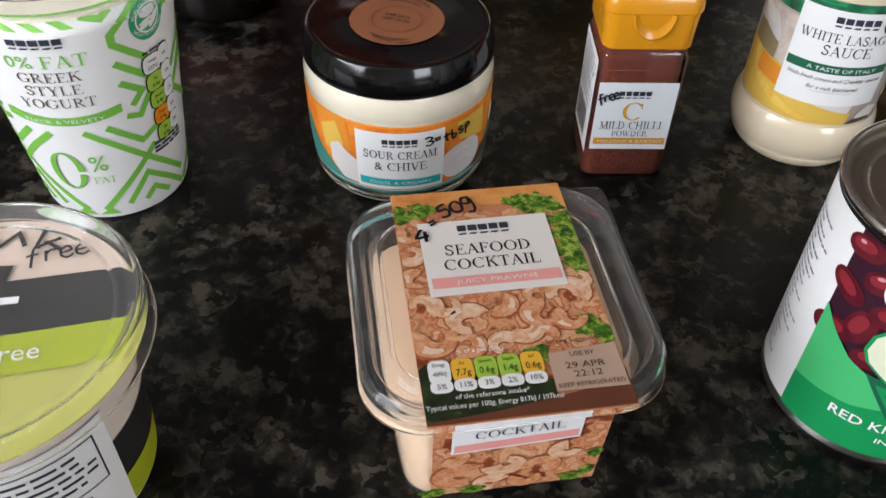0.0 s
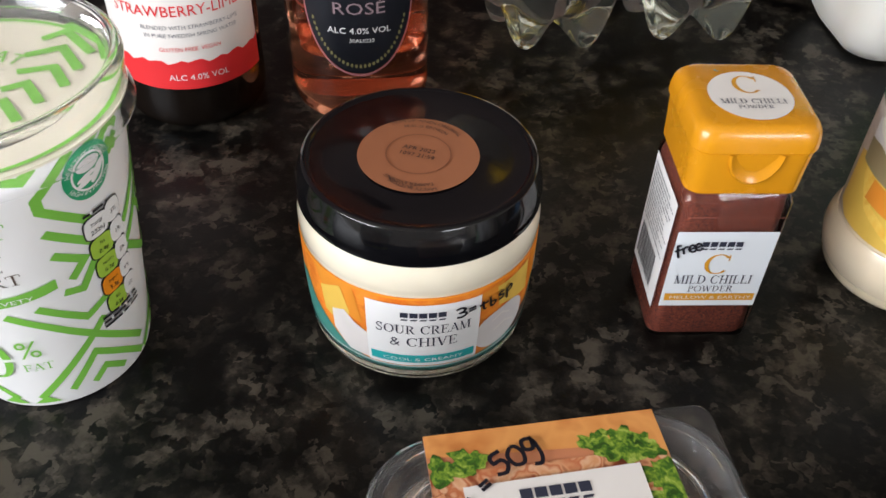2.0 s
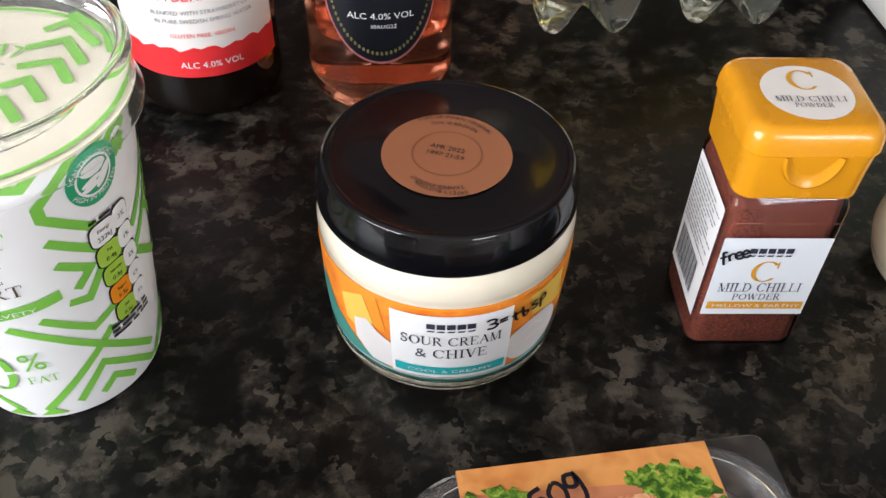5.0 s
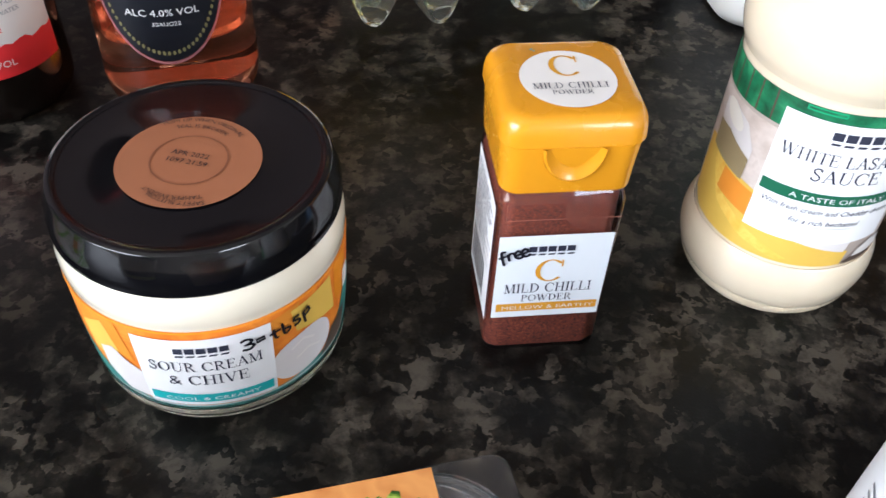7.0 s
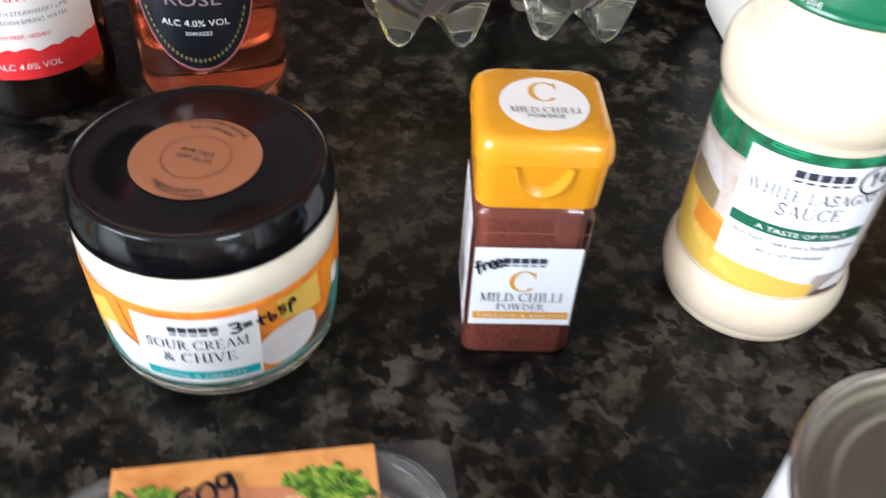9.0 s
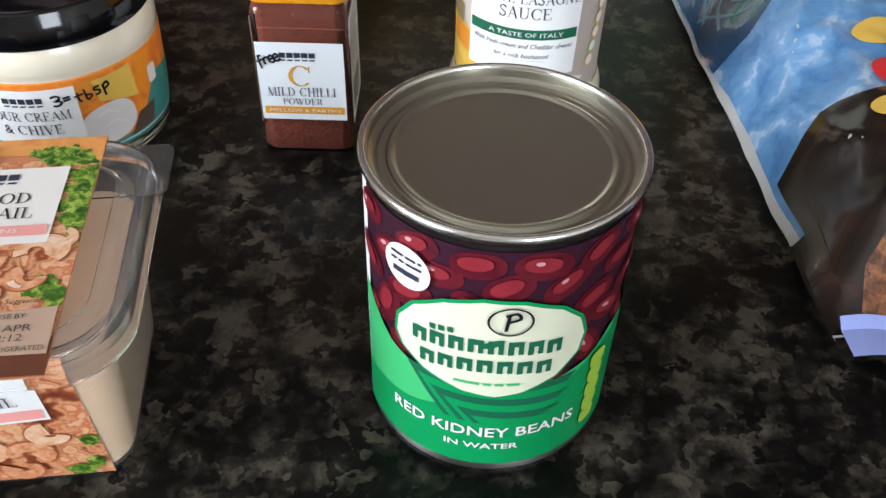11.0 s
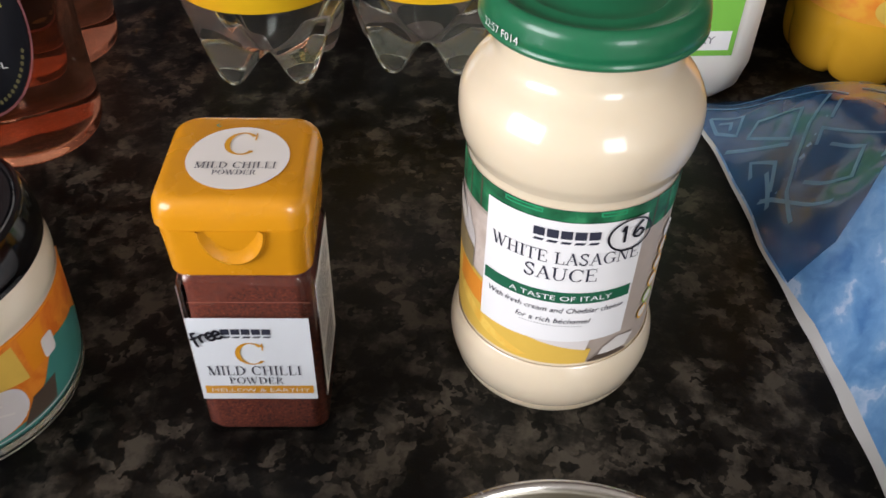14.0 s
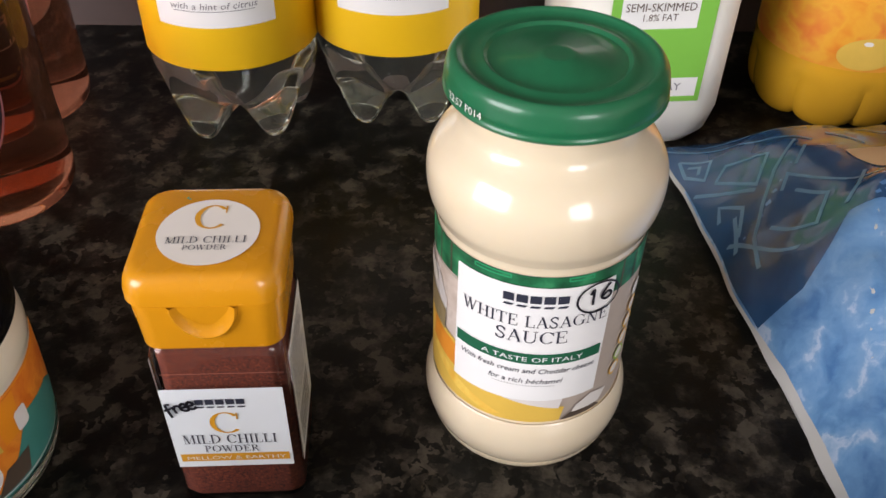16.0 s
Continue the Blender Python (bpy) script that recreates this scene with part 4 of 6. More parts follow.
    part("green_field", laid(shape([(-0.0443, 0.0050), (0.108, 0.0050), (0.108, 0.050), (0.050, 0.0500), (0.034, 0.0460), (0.026, 0.0400), (0.0, 0.0330), (-0.0130, 0.0300), (-0.0230, 0.0265), (-0.0443, 0.0235)]), lay, 0.0012), CANGREEN, lab)
    for i in range(6):
        part("furrow", laid(shape([(-0.0235 + i * 0.0040, 0.0440 - i * 0.0030), (0.0270 - i * 0.0010, 0.0420 - i * 0.0030), (0.0080 + i * 0.0006, 0.0255 + i * 0.0002), (-0.0110 + i * 0.0022, 0.0262 - i * 0.0002)]), lay, 0.0013 + i * 0.00004), (DGREEN, CANGREEN)[i % 2], lab)
    blob = [(-0.0262, 0.0540), (-0.0255, 0.0605), (-0.0205, 0.0680), (-0.0120, 0.0735), (-0.0020, 0.0765), (0.0080, 0.0760), (0.0180, 0.0720), (0.0240, 0.0660), (0.0262, 0.0590), (0.0250, 0.0520), (0.0190, 0.0450), (0.0100, 0.0405), (0.0028, 0.0388), (-0.0060, 0.0402), (-0.0170, 0.0445), (-0.0240, 0.0495)]
    part("oval_edge", laid(shape([(x * 1.045, 0.057 + (y - 0.057) * 1.055) for x, y in blob]), lay, 0.0017), CANGREEN, lab)
    part("oval_panel", laid(shape(blob), lay, 0.0019), OVALM, lab)
    # the grower's name as plain slabs in two bowed rows under a short one
    marks = [rect(-0.0155 + i * 0.0024, -0.0139 + i * 0.0024, 0.0625 + i * 0.0004, 0.0645 + i * 0.0004) for i in range(3)]
    for n_, y0, x0, w_, hgt in ((8, 0.0556, -0.0205, 0.0051, 0.0052), (7, 0.0478, -0.0182, 0.0052, 0.0050)):
        for i in range(n_):
            x, y = x0 + i * w_, y0 + 0.0018 * math.sin(math.pi * (i + 0.5) / n_)
            marks += [rect(x, x + w_ * 0.30, y, y + hgt), rect(x + w_ * 0.30, x + w_ * 0.78, y + hgt * 0.62, y + hgt), rect(x + w_ * 0.52, x + w_ * 0.78, y, y + hgt * 0.62)]
    marks += [oval(0.0010, 0.0612, 0.0034, 0.0012, 16, 28)]
    for q in marks:
        part("mark_bar", laid(shape(q), lay, 0.0022), DGREEN, lab)
    part("small_line", laid(shape(*bars(-0.0085, 0.0090, 0.0440, 0.0016, 1, 1, 0, 2)), lay, 0.0022), CANLIGHT, lab)
    part("sticker", laid(shape(oval(-0.0228, 0.0800, 0.0072, 0.0072, 36)), lay, 0.0020), WHITE, lab, "small round white sticker")
    part("sticker_bars", laid(shape(rect(-0.0268, -0.0188, 0.0772, 0.0790), *bars(-0.0275, -0.0180, 0.0832, 0.0013, 2, 1.7, 0, 3)), lay, 0.0023), NAVY, lab)
    part("title_lettering", laid(join(words("RED KIDNEY BEANS", 0.0044, 0, 0.0215, 1.02, bold=0.02), words("IN WATER", 0.0026, 0, 0.0146, 1.25, bold=0.02)), lay, 0.0016), WHITE, lab)
    for i in range(5):
        part("nutrition_tab", laid(shape(oval(0.0352, 0.0150 + i * 0.0066, 0.0034, 0.0034, 20, 0, 3)), lay, 0.0018), NUTG, lab)
    part("pen_note", laid(join(pen("P", 0.0022, 0.0670, 0.0066, 0.0009, 0), shape(*ring(0.0049, 0.0704, 0.0051, 0.0057, 32, 0.92))), lay, 0.0026), PEN, lab, "hand-written ringed letter in black marker")
    return t


def yogurt_pot(m):
    t = thing("yogurt_pot", m, "white and green patterned plastic pot of fat-free yogurt", "yogurt pot")
    prof = [(0.0, 0.003), (0.028, 0.003), (0.0300, 0.0), (0.0314, 0.0006), (0.0322, 0.003)] + [(0.0322 + 0.0113 * z / 0.104, 0.003 + z) for z in (0.02, 0.05, 0.08, 0.104)]
    rad = profile_radius(prof[3:])
    part("pot", lathe(prof, 96), WHITE, t, "tapered white plastic pot")
    film = part("film_lid", lathe([(0.0425, 0.1070), (0.0452, 0.1073), (0.0455, 0.1083), (0.0, 0.1085)], 72), mat("cream_foil", (0.74, 0.68, 0.54), 0.4, vary=0.05), t, "peel-off printed film")
    cap = part("overcap", lathe(smooth_profile([(0.0463, 0.1015), (0.0472, 0.1020), (0.0468, 0.1040), (0.0458, 0.1090), (0.0461, 0.1140), (0.0468, 0.1178), (0.0458, 0.1200), (0.0438, 0.1205), (0.0428, 0.1190)], 4) + [(0.0418, 0.1150), (0.0, 0.1148), (0.0, 0.1142), (0.0412, 0.1144), (0.0422, 0.1186), (0.0434, 0.1198), (0.0452, 0.1194), (0.0460, 0.1174), (0.0453, 0.1140), (0.0450, 0.1090), (0.0460, 0.1035), (0.0463, 0.1015)], 96, False), THIN, t, "clear plastic snap-on lid")
    cap.visible_shadow = False
    top = on_flat((0, 0, 0.1085), (1, 0, 0), (0, 1, 0))
    part("film_lettering", laid(join(serif("GREEK", 0.0050, -0.004, 0.014, 1.0, -18), serif("STYLE", 0.0050, -0.003, 0.006, 1.0, -18), serif("YOGURT", 0.0050, -0.002, -0.002, 1.0, -18)), top, 0.0003, 0), MUD, film)
    part("film_percent", laid(words("0% FAT", 0.0060, -0.003, 0.023, 1.1, -18), top, 0.0003, 0), LGREEN, film)
    # chevrons round the foot of the film
    for k, line in enumerate(([(0.011, 0.012), (0.021, 0.0155), (0.028, 0.005)], [(0.010, 0.0215), (0.020, 0.027), (0.029, 0.0145)], [(0.012, 0.0315), (0.018, 0.0372), (0.030, 0.0242)], [(0.010, 0.002), (0.016, 0.006), (0.0235, -0.004)], [(0.017, 0.042), (0.031, 0.031), (0.0355, 0.021)], [(0.008, -0.008), (0.013, -0.004), (0.0205, -0.0135)])):
        part("film_chevron", laid(shape(*stroke(line, 0.0032)), top, 0.0003 + 0.00002 * k, 0), LGREEN, film)
        part("film_chevron", laid(shape(*stroke([(-u, v - 0.006) for u, v in line], 0.0032)), top, 0.0003 + 0.00002 * k, 0), LGREEN, film)
    part("film_band", laid(shape(*ring(0, 0, 0.0420, 0.0436, 56)), top, 0.0005, 0), LGREEN, film)
    lay = on_round(rad, 2.0)
    # two mirrored lattices of chevrons either side of the front panel
    half = [
        [(0.0345, 0.1065), (0.0239, 0.0953), (0.0240, 0.0910), (0.0350, 0.0795), (0.0478, 0.0665)],
        [(0.0232, 0.0824), (0.0343, 0.0711), (0.0478, 0.0575)], [(0.0235, 0.0728), (0.0315, 0.0656), (0.0266, 0.0600)],
        [(0.0400, 0.0680), (0.0341, 0.0621), (0.0290, 0.0540), (0.0235, 0.0560)], [(0.0150, 0.0530), (0.0278, 0.0408), (0.0362, 0.0450), (0.0470, 0.0555)],
        [(0.0063, 0.0523), (0.0163, 0.0434), (0.0300, 0.0295), (0.0478, 0.0115)], [(0.0040, 0.0062), (0.0276, 0.0308), (0.0330, 0.0365)],
        [(0.0155, 0.0078), (0.0268, 0.0225), (0.0375, 0.0130), (0.0470, 0.0037)], [(0.0236, 0.0073), (0.0290, 0.0127), (0.0367, 0.0060)],
        [(0.0365, 0.1030), (0.0430, 0.1068)], [(0.0439, 0.1020), (0.0470, 0.1062), (0.0500, 0.1040)], [(0.0455, 0.1005), (0.0500, 0.0960)],
    ]
    for side in (1, -1):
        for n_, p in enumerate(half):
            part("stripe", laid(shape(*stroke([(side * u, v) for u, v in p], 0.0028)), lay, 0.00025 + 0.00002 * (n_ % 6)), LGREEN, t)
            if n_ not in (5, 6):
                part("stripe", laid(shape(*stroke([(side * (0.0956 - u), v) for u, v in p], 0.0028)), lay, 0.00040 + 0.00002 * (n_ % 6)), LGREEN, t)
    for side in (1, -1):
        part("stripe", laid(shape([(side * 0.0010, 0.0035), (side * 0.0105, 0.0035), (side * 0.0060, 0.0075)]), lay, 0.0004), LGREEN, t)
    for u in (-0.0145, -0.0062, 0.0018, 0.0100):
        part("stripe", laid(shape([(u - 0.0032, 0.1068), (u + 0.0006, 0.1068), (u + 0.0046, 0.1022), (u + 0.0008, 0.1022)]), lay, 0.00026), LGREEN, t)
    part("stripe", laid(shape(*stroke([(0.0165, 0.1066), (0.0222, 0.1036), (0.0252, 0.1068)], 0.0030)), lay, 0.00026), LGREEN, t)
    part("percent_lettering", laid(join(words("0%", 0.0056, -0.0062, 0.0885, 1.0), serif("FAT", 0.0056, 0.0085, 0.0885, 1.05)), lay, 0.0003), LGREEN, t)
    part("title_lettering", laid(join(serif("GREEK", 0.0046, 0.0018, 0.0812, 1.0), serif("STYLE", 0.0046, 0.0018, 0.0748, 1.02), serif("YOGURT", 0.0046, 0.0016, 0.0683, 1.0)), lay, 0.0003), MUD, t)
    part("maker_mark", laid(shape(*crest(0.0018, 0.0962, 0.0172)), lay, 0.0006), NAVY, t)
    bow = [(-0.0205 + i * 0.0428 / 12, 0.0590 + 0.000072 * (i - 6) ** 2) for i in range(13)]
    part("green_band", laid(shape([(u, v - 0.0021) for u, v in bow] + [(u, v + 0.0021) for u, v in reversed(bow)]), lay, 0.0006), LGREEN, t)
    part("strapline", laid(words("THICK & VELVETY", 0.0019, 0.0010, 0.0592, 1.35), lay, 0.0008), PAPER, t)
    zero = [[a, b, d, c] for a, b, c, d in zip(oval(-0.0056, 0.0308, 0.0072, 0.0108, 40), oval(-0.0056, 0.0308, 0.0072, 0.0108, 40)[1:], oval(-0.0056, 0.0308, 0.0045, 0.0100, 40), oval(-0.0056, 0.0308, 0.0045, 0.0100, 40)[1:])]
    part("big_zero", laid(shape(*zero), lay, 0.0006), LGREEN, t)
    part("big_percent", laid(join(words("%", 0.0088, 0.0078, 0.0350, 0.90), serif("FAT", 0.0037, 0.0086, 0.0252, 1.0)), lay, 0.0006), LGREEN, t)
    b = part("badge", laid(shape(oval(0.0383, 0.0962, 0.0076, 0.0096, 40)), lay, 0.0006), BADGE, t, "round green nutrition badge")
    part("badge_lettering", laid(join(words("HEALTHY CHOICE", 0.0015, 0.0383, 0.1030, 1.0, bend=0.0064), words("HIGH IN PROTEIN", 0.0015, 0.0383, 0.0893, 0.9, bend=-0.0068)), lay, 0.0009, 0), PAPER, b)
    part("leaf_mark", laid(shape(*ring(0.0383, 0.0962, 0.0048, 0.0054, 28, 1.2), oval(0.0383, 0.0988, 0.0036, 0.0024, 18), oval(0.0408, 0.0945, 0.0013, 0.0038, 16, -35), oval(0.0368, 0.0932, 0.0030, 0.0010, 16, 12), oval(0.0372, 0.0950, 0.0030, 0.0009, 16, 14)), lay, 0.0008), PAPER, b)
    for i in range(5):
        u, v = 0.0371 + i * 0.0005, 0.0752 - i * 0.0089
        ur, vr = 0.0434 + i * 0.0005, 0.0764 - i * 0.0088
        part("nutrition_edge", laid(shape(oval(u, v, 0.0045, 0.0047, 24, 0, 3.4), oval(ur, vr, 0.0033, 0.0047, 24, 0, 3.0)), lay, 0.00062 - i * 0.00002), INK, t)
        part("nutrition_tab", laid(shape(oval(u, v, 0.0041, 0.0043, 24, 0, 3.4)), lay, 0.0008), (PAPER, NUTG, NUTG, ORANGEP, NUTG)[i], t)
        part("nutrition_tab", laid(shape(oval(ur, vr, 0.0029, 0.0043, 24, 0, 3.0)), lay, 0.00085), PAPER, t)
        part("nutrition_lettering", laid(join(words(("Energy", "Fat", "Saturates", "Sugars", "Salt")[i], 0.0013, u, v + 0.0018, 0.8 if i != 2 else 0.6), words(("232kJ", "0.4g", "0.3g", "5.3g", "0.2g")[i], 0.0017, u, v - 0.0014, 0.9), words(("3%", "1%", "2%", "6%", "3%")[i], 0.0017, ur, vr, 0.9)), lay, 0.0011, 0), INK, t)
    part("fine_print", laid(shape(*[q for k in range(3) for q in bars(0.0320, 0.0490, 0.0350 - k * 0.0021, 0.0017, 1, 1, 0.1, 6 + k)]), lay, 0.0009), INK, t)
    part("fine_print", laid(shape(*bars(0.0335, 0.0420, 0.0808, 0.0015, 1, 1, 0, 4)), lay, 0.0009), INK, t)
    return t


def spread_tub(m):
    t = thing("spread_tub", m, "round tub of dairy-free spread under a clear lid", "plastic tub")
    prof = [(0.0, 0.002), (0.034, 0.002), (0.0355, 0.0), (0.0370, 0.0012)] + [(0.0370 + 0.0060 * z / 0.07, z) for z in (0.004, 0.03, 0.058, 0.070)]
    rad = profile_radius(prof[3:])
    part("tub", lathe(prof, 96), OATM, t, "beige plastic tub")
    lay = on_round(rad, 40.0)
    part("black_band", laid(shape([(-0.07, 0.018), (0.10, 0.010), (0.10, 0.034), (0.05, 0.042), (-0.07, 0.040)]), lay, 0.0003), BLACKP, t)
    part("lime_band", laid(shape([(-0.07, 0.003), (0.10, 0.003), (0.10, 0.014), (0.03, 0.019), (-0.07, 0.022)]), lay, 0.0005), LIME, t)
    n_lay = on_round(rad, 46.0)
    note = part("nutrition_label", laid(shape([(-0.048, 0.004), (0.016, 0.004), (0.013, 0.060), (-0.048, 0.060)]), n_lay, 0.0009), PAPER, t, "white nutrition information label")
    part("nutrition_rule", laid(shape(*stroke([(-0.044, 0.0545), (0.0085, 0.0545), (0.0095, 0.030), (-0.044, 0.030)], 0.0006)), n_lay, 0.0011), NAVY, note)
    part("fine_print", laid(join(shape(*bars(-0.043, 0.008, 0.0500, 0.0022, 5, 1.75, 0.2, 11)), shape(*bars(-0.043, 0.010, 0.0250, 0.0020, 4, 1.75, 0.3, 12))), n_lay, 0.0011), NAVY, note)
    film = part("film_lid", lathe([(0.0450, 0.0700), (0.0478, 0.0703), (0.0480, 0.0715), (0.0, 0.0718)], 96), PALELIME, t, "printed film in lime, black and beige")
    top = on_flat((0, 0, 0.0718), (1, 0, 0), (0, 1, 0))
    def band(v0, v1, slope, r=0.0475, k=24):
        up, dn = [], []
        for i in range(k + 1):
            u = -r + 2 * r * i / k
            c = math.sqrt(max(0, r * r - u * u))
            up.append((u, max(-c, min(c, v1 + slope * u))))
            dn.append((u, max(-c, min(c, v0 + slope * u))))
        return [[dn[i], dn[i + 1], up[i + 1], up[i]] for i in range(k) if up[i][1] - dn[i][1] > 1e-5 and up[i + 1][1] - dn[i + 1][1] > 1e-5]
    part("beige_field", laid(shape(*band(0.017, 0.05, 0.17)), top, 0.0003, 0), BEIGE, film)
    part("black_field", laid(shape(*band(-0.004, 0.0195, 0.24)), top, 0.0005, 0), BLACKP, film)
    part("lime_field", laid(shape(*band(-0.019, -0.0035, 0.26)), top, 0.0007, 0), LIME, film)
    part("title_lettering", laid(words("Free", 0.0062, 0.0135, -0.0075, 1.0, 12), top, 0.0010, 0), PAPER, film)
    part("maker_mark", laid(shape([(-0.020, 0.0050), (0.0085, 0.0110), (0.0080, 0.0138), (-0.021, 0.0078)], *bars(-0.012, 0.004, 0.0005, 0.0016, 1, 1, 0, 3)), top, 0.0010, 0), PAPER, film)
    part("tower_print", laid(shape([(-0.004, 0.0185), (0.002, 0.0195), (0.0015, 0.0265), (-0.0035, 0.0258)]), top, 0.0009, 0), BLACKP, film)
    part("brand_script", laid(shape(*stroke([(-0.014, 0.036), (-0.010, 0.040), (-0.006, 0.034), (-0.002, 0.041), (0.002, 0.035)], 0.0016), *stroke([(0.006, 0.0440), (0.0055, 0.0345), (0.012, 0.0395), (0.008, 0.0375), (0.014, 0.0340)], 0.0016)), top, 0.0009, 0), BLACKP, film)
    part("pen_note", laid(pen("free", 0.0055, 0.0265, 0.0062, 0.0009, 20, 0.75), top, 0.0012, 0), PEN, film, "hand-written black marker note")
    cap = part("overcap", lathe(smooth_profile([(0.0498, 0.0670), (0.0508, 0.0672), (0.0500, 0.0690), (0.0492, 0.0730), (0.0496, 0.0775), (0.0490, 0.0798), (0.0475, 0.0800), (0.0462, 0.0790)], 4) + smooth_profile([(0.0440, 0.0768), (0.0400, 0.0764), (0.0385, 0.0755), (0.0, 0.0753)], 2) + [(0.0, 0.0747), (0.0384, 0.0749), (0.0400, 0.0757), (0.0440, 0.0761), (0.0466, 0.0785), (0.0478, 0.0793), (0.0486, 0.0790), (0.0489, 0.0774), (0.0485, 0.0730), (0.0494, 0.0685), (0.0498, 0.0670)], 128, False), THIN, t, "clear plastic snap-on lid")
    cap.visible_shadow = False
    return t


def seafood_pot(m):
    t = thing("seafood_pot", m, "square clear plastic pot of seafood cocktail with printed card sleeve", "food tub")
    def sq(h, c):
        return squircle(h, h, c, 10)
    part("filling", loft([(sq(0.0318, 0.010), 0.0012), (sq(0.0338, 0.011), 0.003), (sq(0.0378, 0.013), 0.045), (sq(0.0385, 0.013), 0.0520)]), picture("cocktail_mix", [(0.3, (0.56, 0.38, 0.24)), (0.5, (0.66, 0.49, 0.34)), (0.7, (0.46, 0.26, 0.13))], 110, 0.8, "noise", 0.45, 0.3), t, "pale pink seafood mix")
    shell = part("pot", loft([(sq(0.0322, 0.010), 0.0), (sq(0.0345, 0.011), 0.0012), (sq(0.0392, 0.014), 0.052), (sq(0.0402, 0.015), 0.060), (sq(0.0398, 0.015), 0.060), (sq(0.0387, 0.0138), 0.052), (sq(0.0341, 0.0108), 0.0018), (sq(0.0318, 0.010), 0.0008)]), THIN, t, "clear plastic pot")
    shell.visible_shadow = False
    lid = part("lid", loft([(sq(0.0466, 0.020), 0.0585), (sq(0.0476, 0.020), 0.0590), (sq(0.0469, 0.020), 0.0625), (sq(0.0466, 0.020), 0.0660), (sq(0.0451, 0.019), 0.0678), (sq(0.0428, 0.018), 0.0678), (sq(0.0418, 0.0175), 0.0655), (sq(0.0412, 0.017), 0.0635), (sq(0.0385, 0.016), 0.0632), (sq(0.0370, 0.015), 0.0652), (sq(0.0355, 0.014), 0.0656),
                         (sq(0.0355, 0.014), 0.0650), (sq(0.0368, 0.015), 0.0646), (sq(0.0384, 0.016), 0.0626), (sq(0.0414, 0.017), 0.0629), (sq(0.0421, 0.0175), 0.0650), (sq(0.0430, 0.018), 0.0672), (sq(0.0449, 0.019), 0.0672), (sq(0.0460, 0.020), 0.0656), (sq(0.0463, 0.020), 0.0622)], False, False), THIN, t, "clear plastic lid with deep rounded rim")
    lid.visible_shadow = False
    part("lid_tab", loft([(squircle(0.013, 0.013, 0.004, 6), 0.0604), (squircle(0.013, 0.013, 0.004, 6), 0.0610)]), THIN, t, "clear pull tab").location = (0.0365, 0.0375, 0)
    # card sleeve: over the top, then down the front
    U0, U1 = -0.0300, 0.0305
    card = part("sleeve", box(U0, U1, -0.0515, 0.0455, 0.0682, 0.0686), PRAWN, t, "printed card sleeve with prawn photograph")
    top = on_flat((0, 0, 0.0686), (1, 0, 0), (0, 1, 0))
    part("wood_photo", laid(shape([(U0, 0.0455), (U1, 0.0455), (U1, 0.0320), (0.012, 0.0365), (U0, 0.0390)]), top, 0.0003, 0), BOARD, card)
    part("prawn_photo", laid(shape(rect(U0, U1, -0.0400, 0.0340)), top, 0.0002, 0), PRAWN, card)
    rnd = random.Random(9)
    for n_, (cu, cv, s) in enumerate(((0.0187, 0.0355, 0.0060), (0.0130, 0.0375, 0.0042), (0.0245, 0.0345, 0.0046), (0.0265, 0.0262, 0.0052), (0.0270, 0.0190, 0.0055), (0.0262, 0.0120, 0.0055), (0.0278, 0.0050, 0.0048), (0.0285, -0.0030, 0.0034), (0.0245, -0.0215, 0.0050), (0.0285, -0.0260, 0.0038), (-0.0262, 0.0345, 0.0046), (-0.0200, 0.0365, 0.0044), (-0.0270, -0.0450, 0.0040), (-0.0100, -0.0455, 0.0046), (-0.0010, -0.0435, 0.0042), (0.0060, -0.0300, 0.0036))):
        leaf = []
        for i in range(30):
            a = 2 * math.pi * i / 30
            r = s * (1 + 0.22 * math.sin(3 * a + cu * 900) + 0.12 * math.sin(8 * a + cv * 700) + rnd.uniform(-0.16, 0.16))
            leaf.append((min(max(cu + r * math.cos(a), U0), U1), cv + 0.85 * r * math.sin(a)))
        part("salad_leaf", laid(shape(leaf), top, 0.00035 + n_ * 0.000012, 0), LEAF, card)
    # curled prawns in the photograph
    PR = [picture("prawn_pink", [(0.3, (0.50, 0.16, 0.06)), (0.5, (0.66, 0.29, 0.14)), (0.7, (0.74, 0.42, 0.25))], 300, 1.4, "noise"), picture("prawn_pale", [(0.3, (0.60, 0.28, 0.13)), (0.5, (0.74, 0.44, 0.27)), (0.7, (0.80, 0.56, 0.40))], 260, 1.4, "noise"), mat("prawn_red", (0.46, 0.14, 0.055), 0.45, vary=0.4, scale=300), mat("prawn_highlight", (0.80, 0.58, 0.42), 0.45, vary=0.15, scale=300)]
    bits = [(-0.0235, -0.0205, 0.0085, 150), (-0.0120, -0.0150, 0.0078, 30), (-0.0020, -0.0090, 0.0066, 240), (0.0040, -0.0195, 0.0070, 200), (0.0115, -0.0150, 0.0074, 80), (0.0205, -0.0075, 0.0080, 320), (0.0195, -0.0175, 0.0060, 120), (-0.0255, -0.0080, 0.0064, 300), (-0.0140, -0.0245, 0.0058, 260), (-0.0030, -0.0255, 0.0056, 10), (-0.0262, 0.0040, 0.0054, 60), (-0.0265, 0.0150, 0.0056, 200), (-0.0258, 0.0245, 0.0050, 110), (0.0255, -0.0020, 0.0052, 190), (0.0095, -0.0235, 0.0048, 330), (-0.0180, -0.0085, 0.0052, 170), (0.0110, -0.0070, 0.0050, 20)]
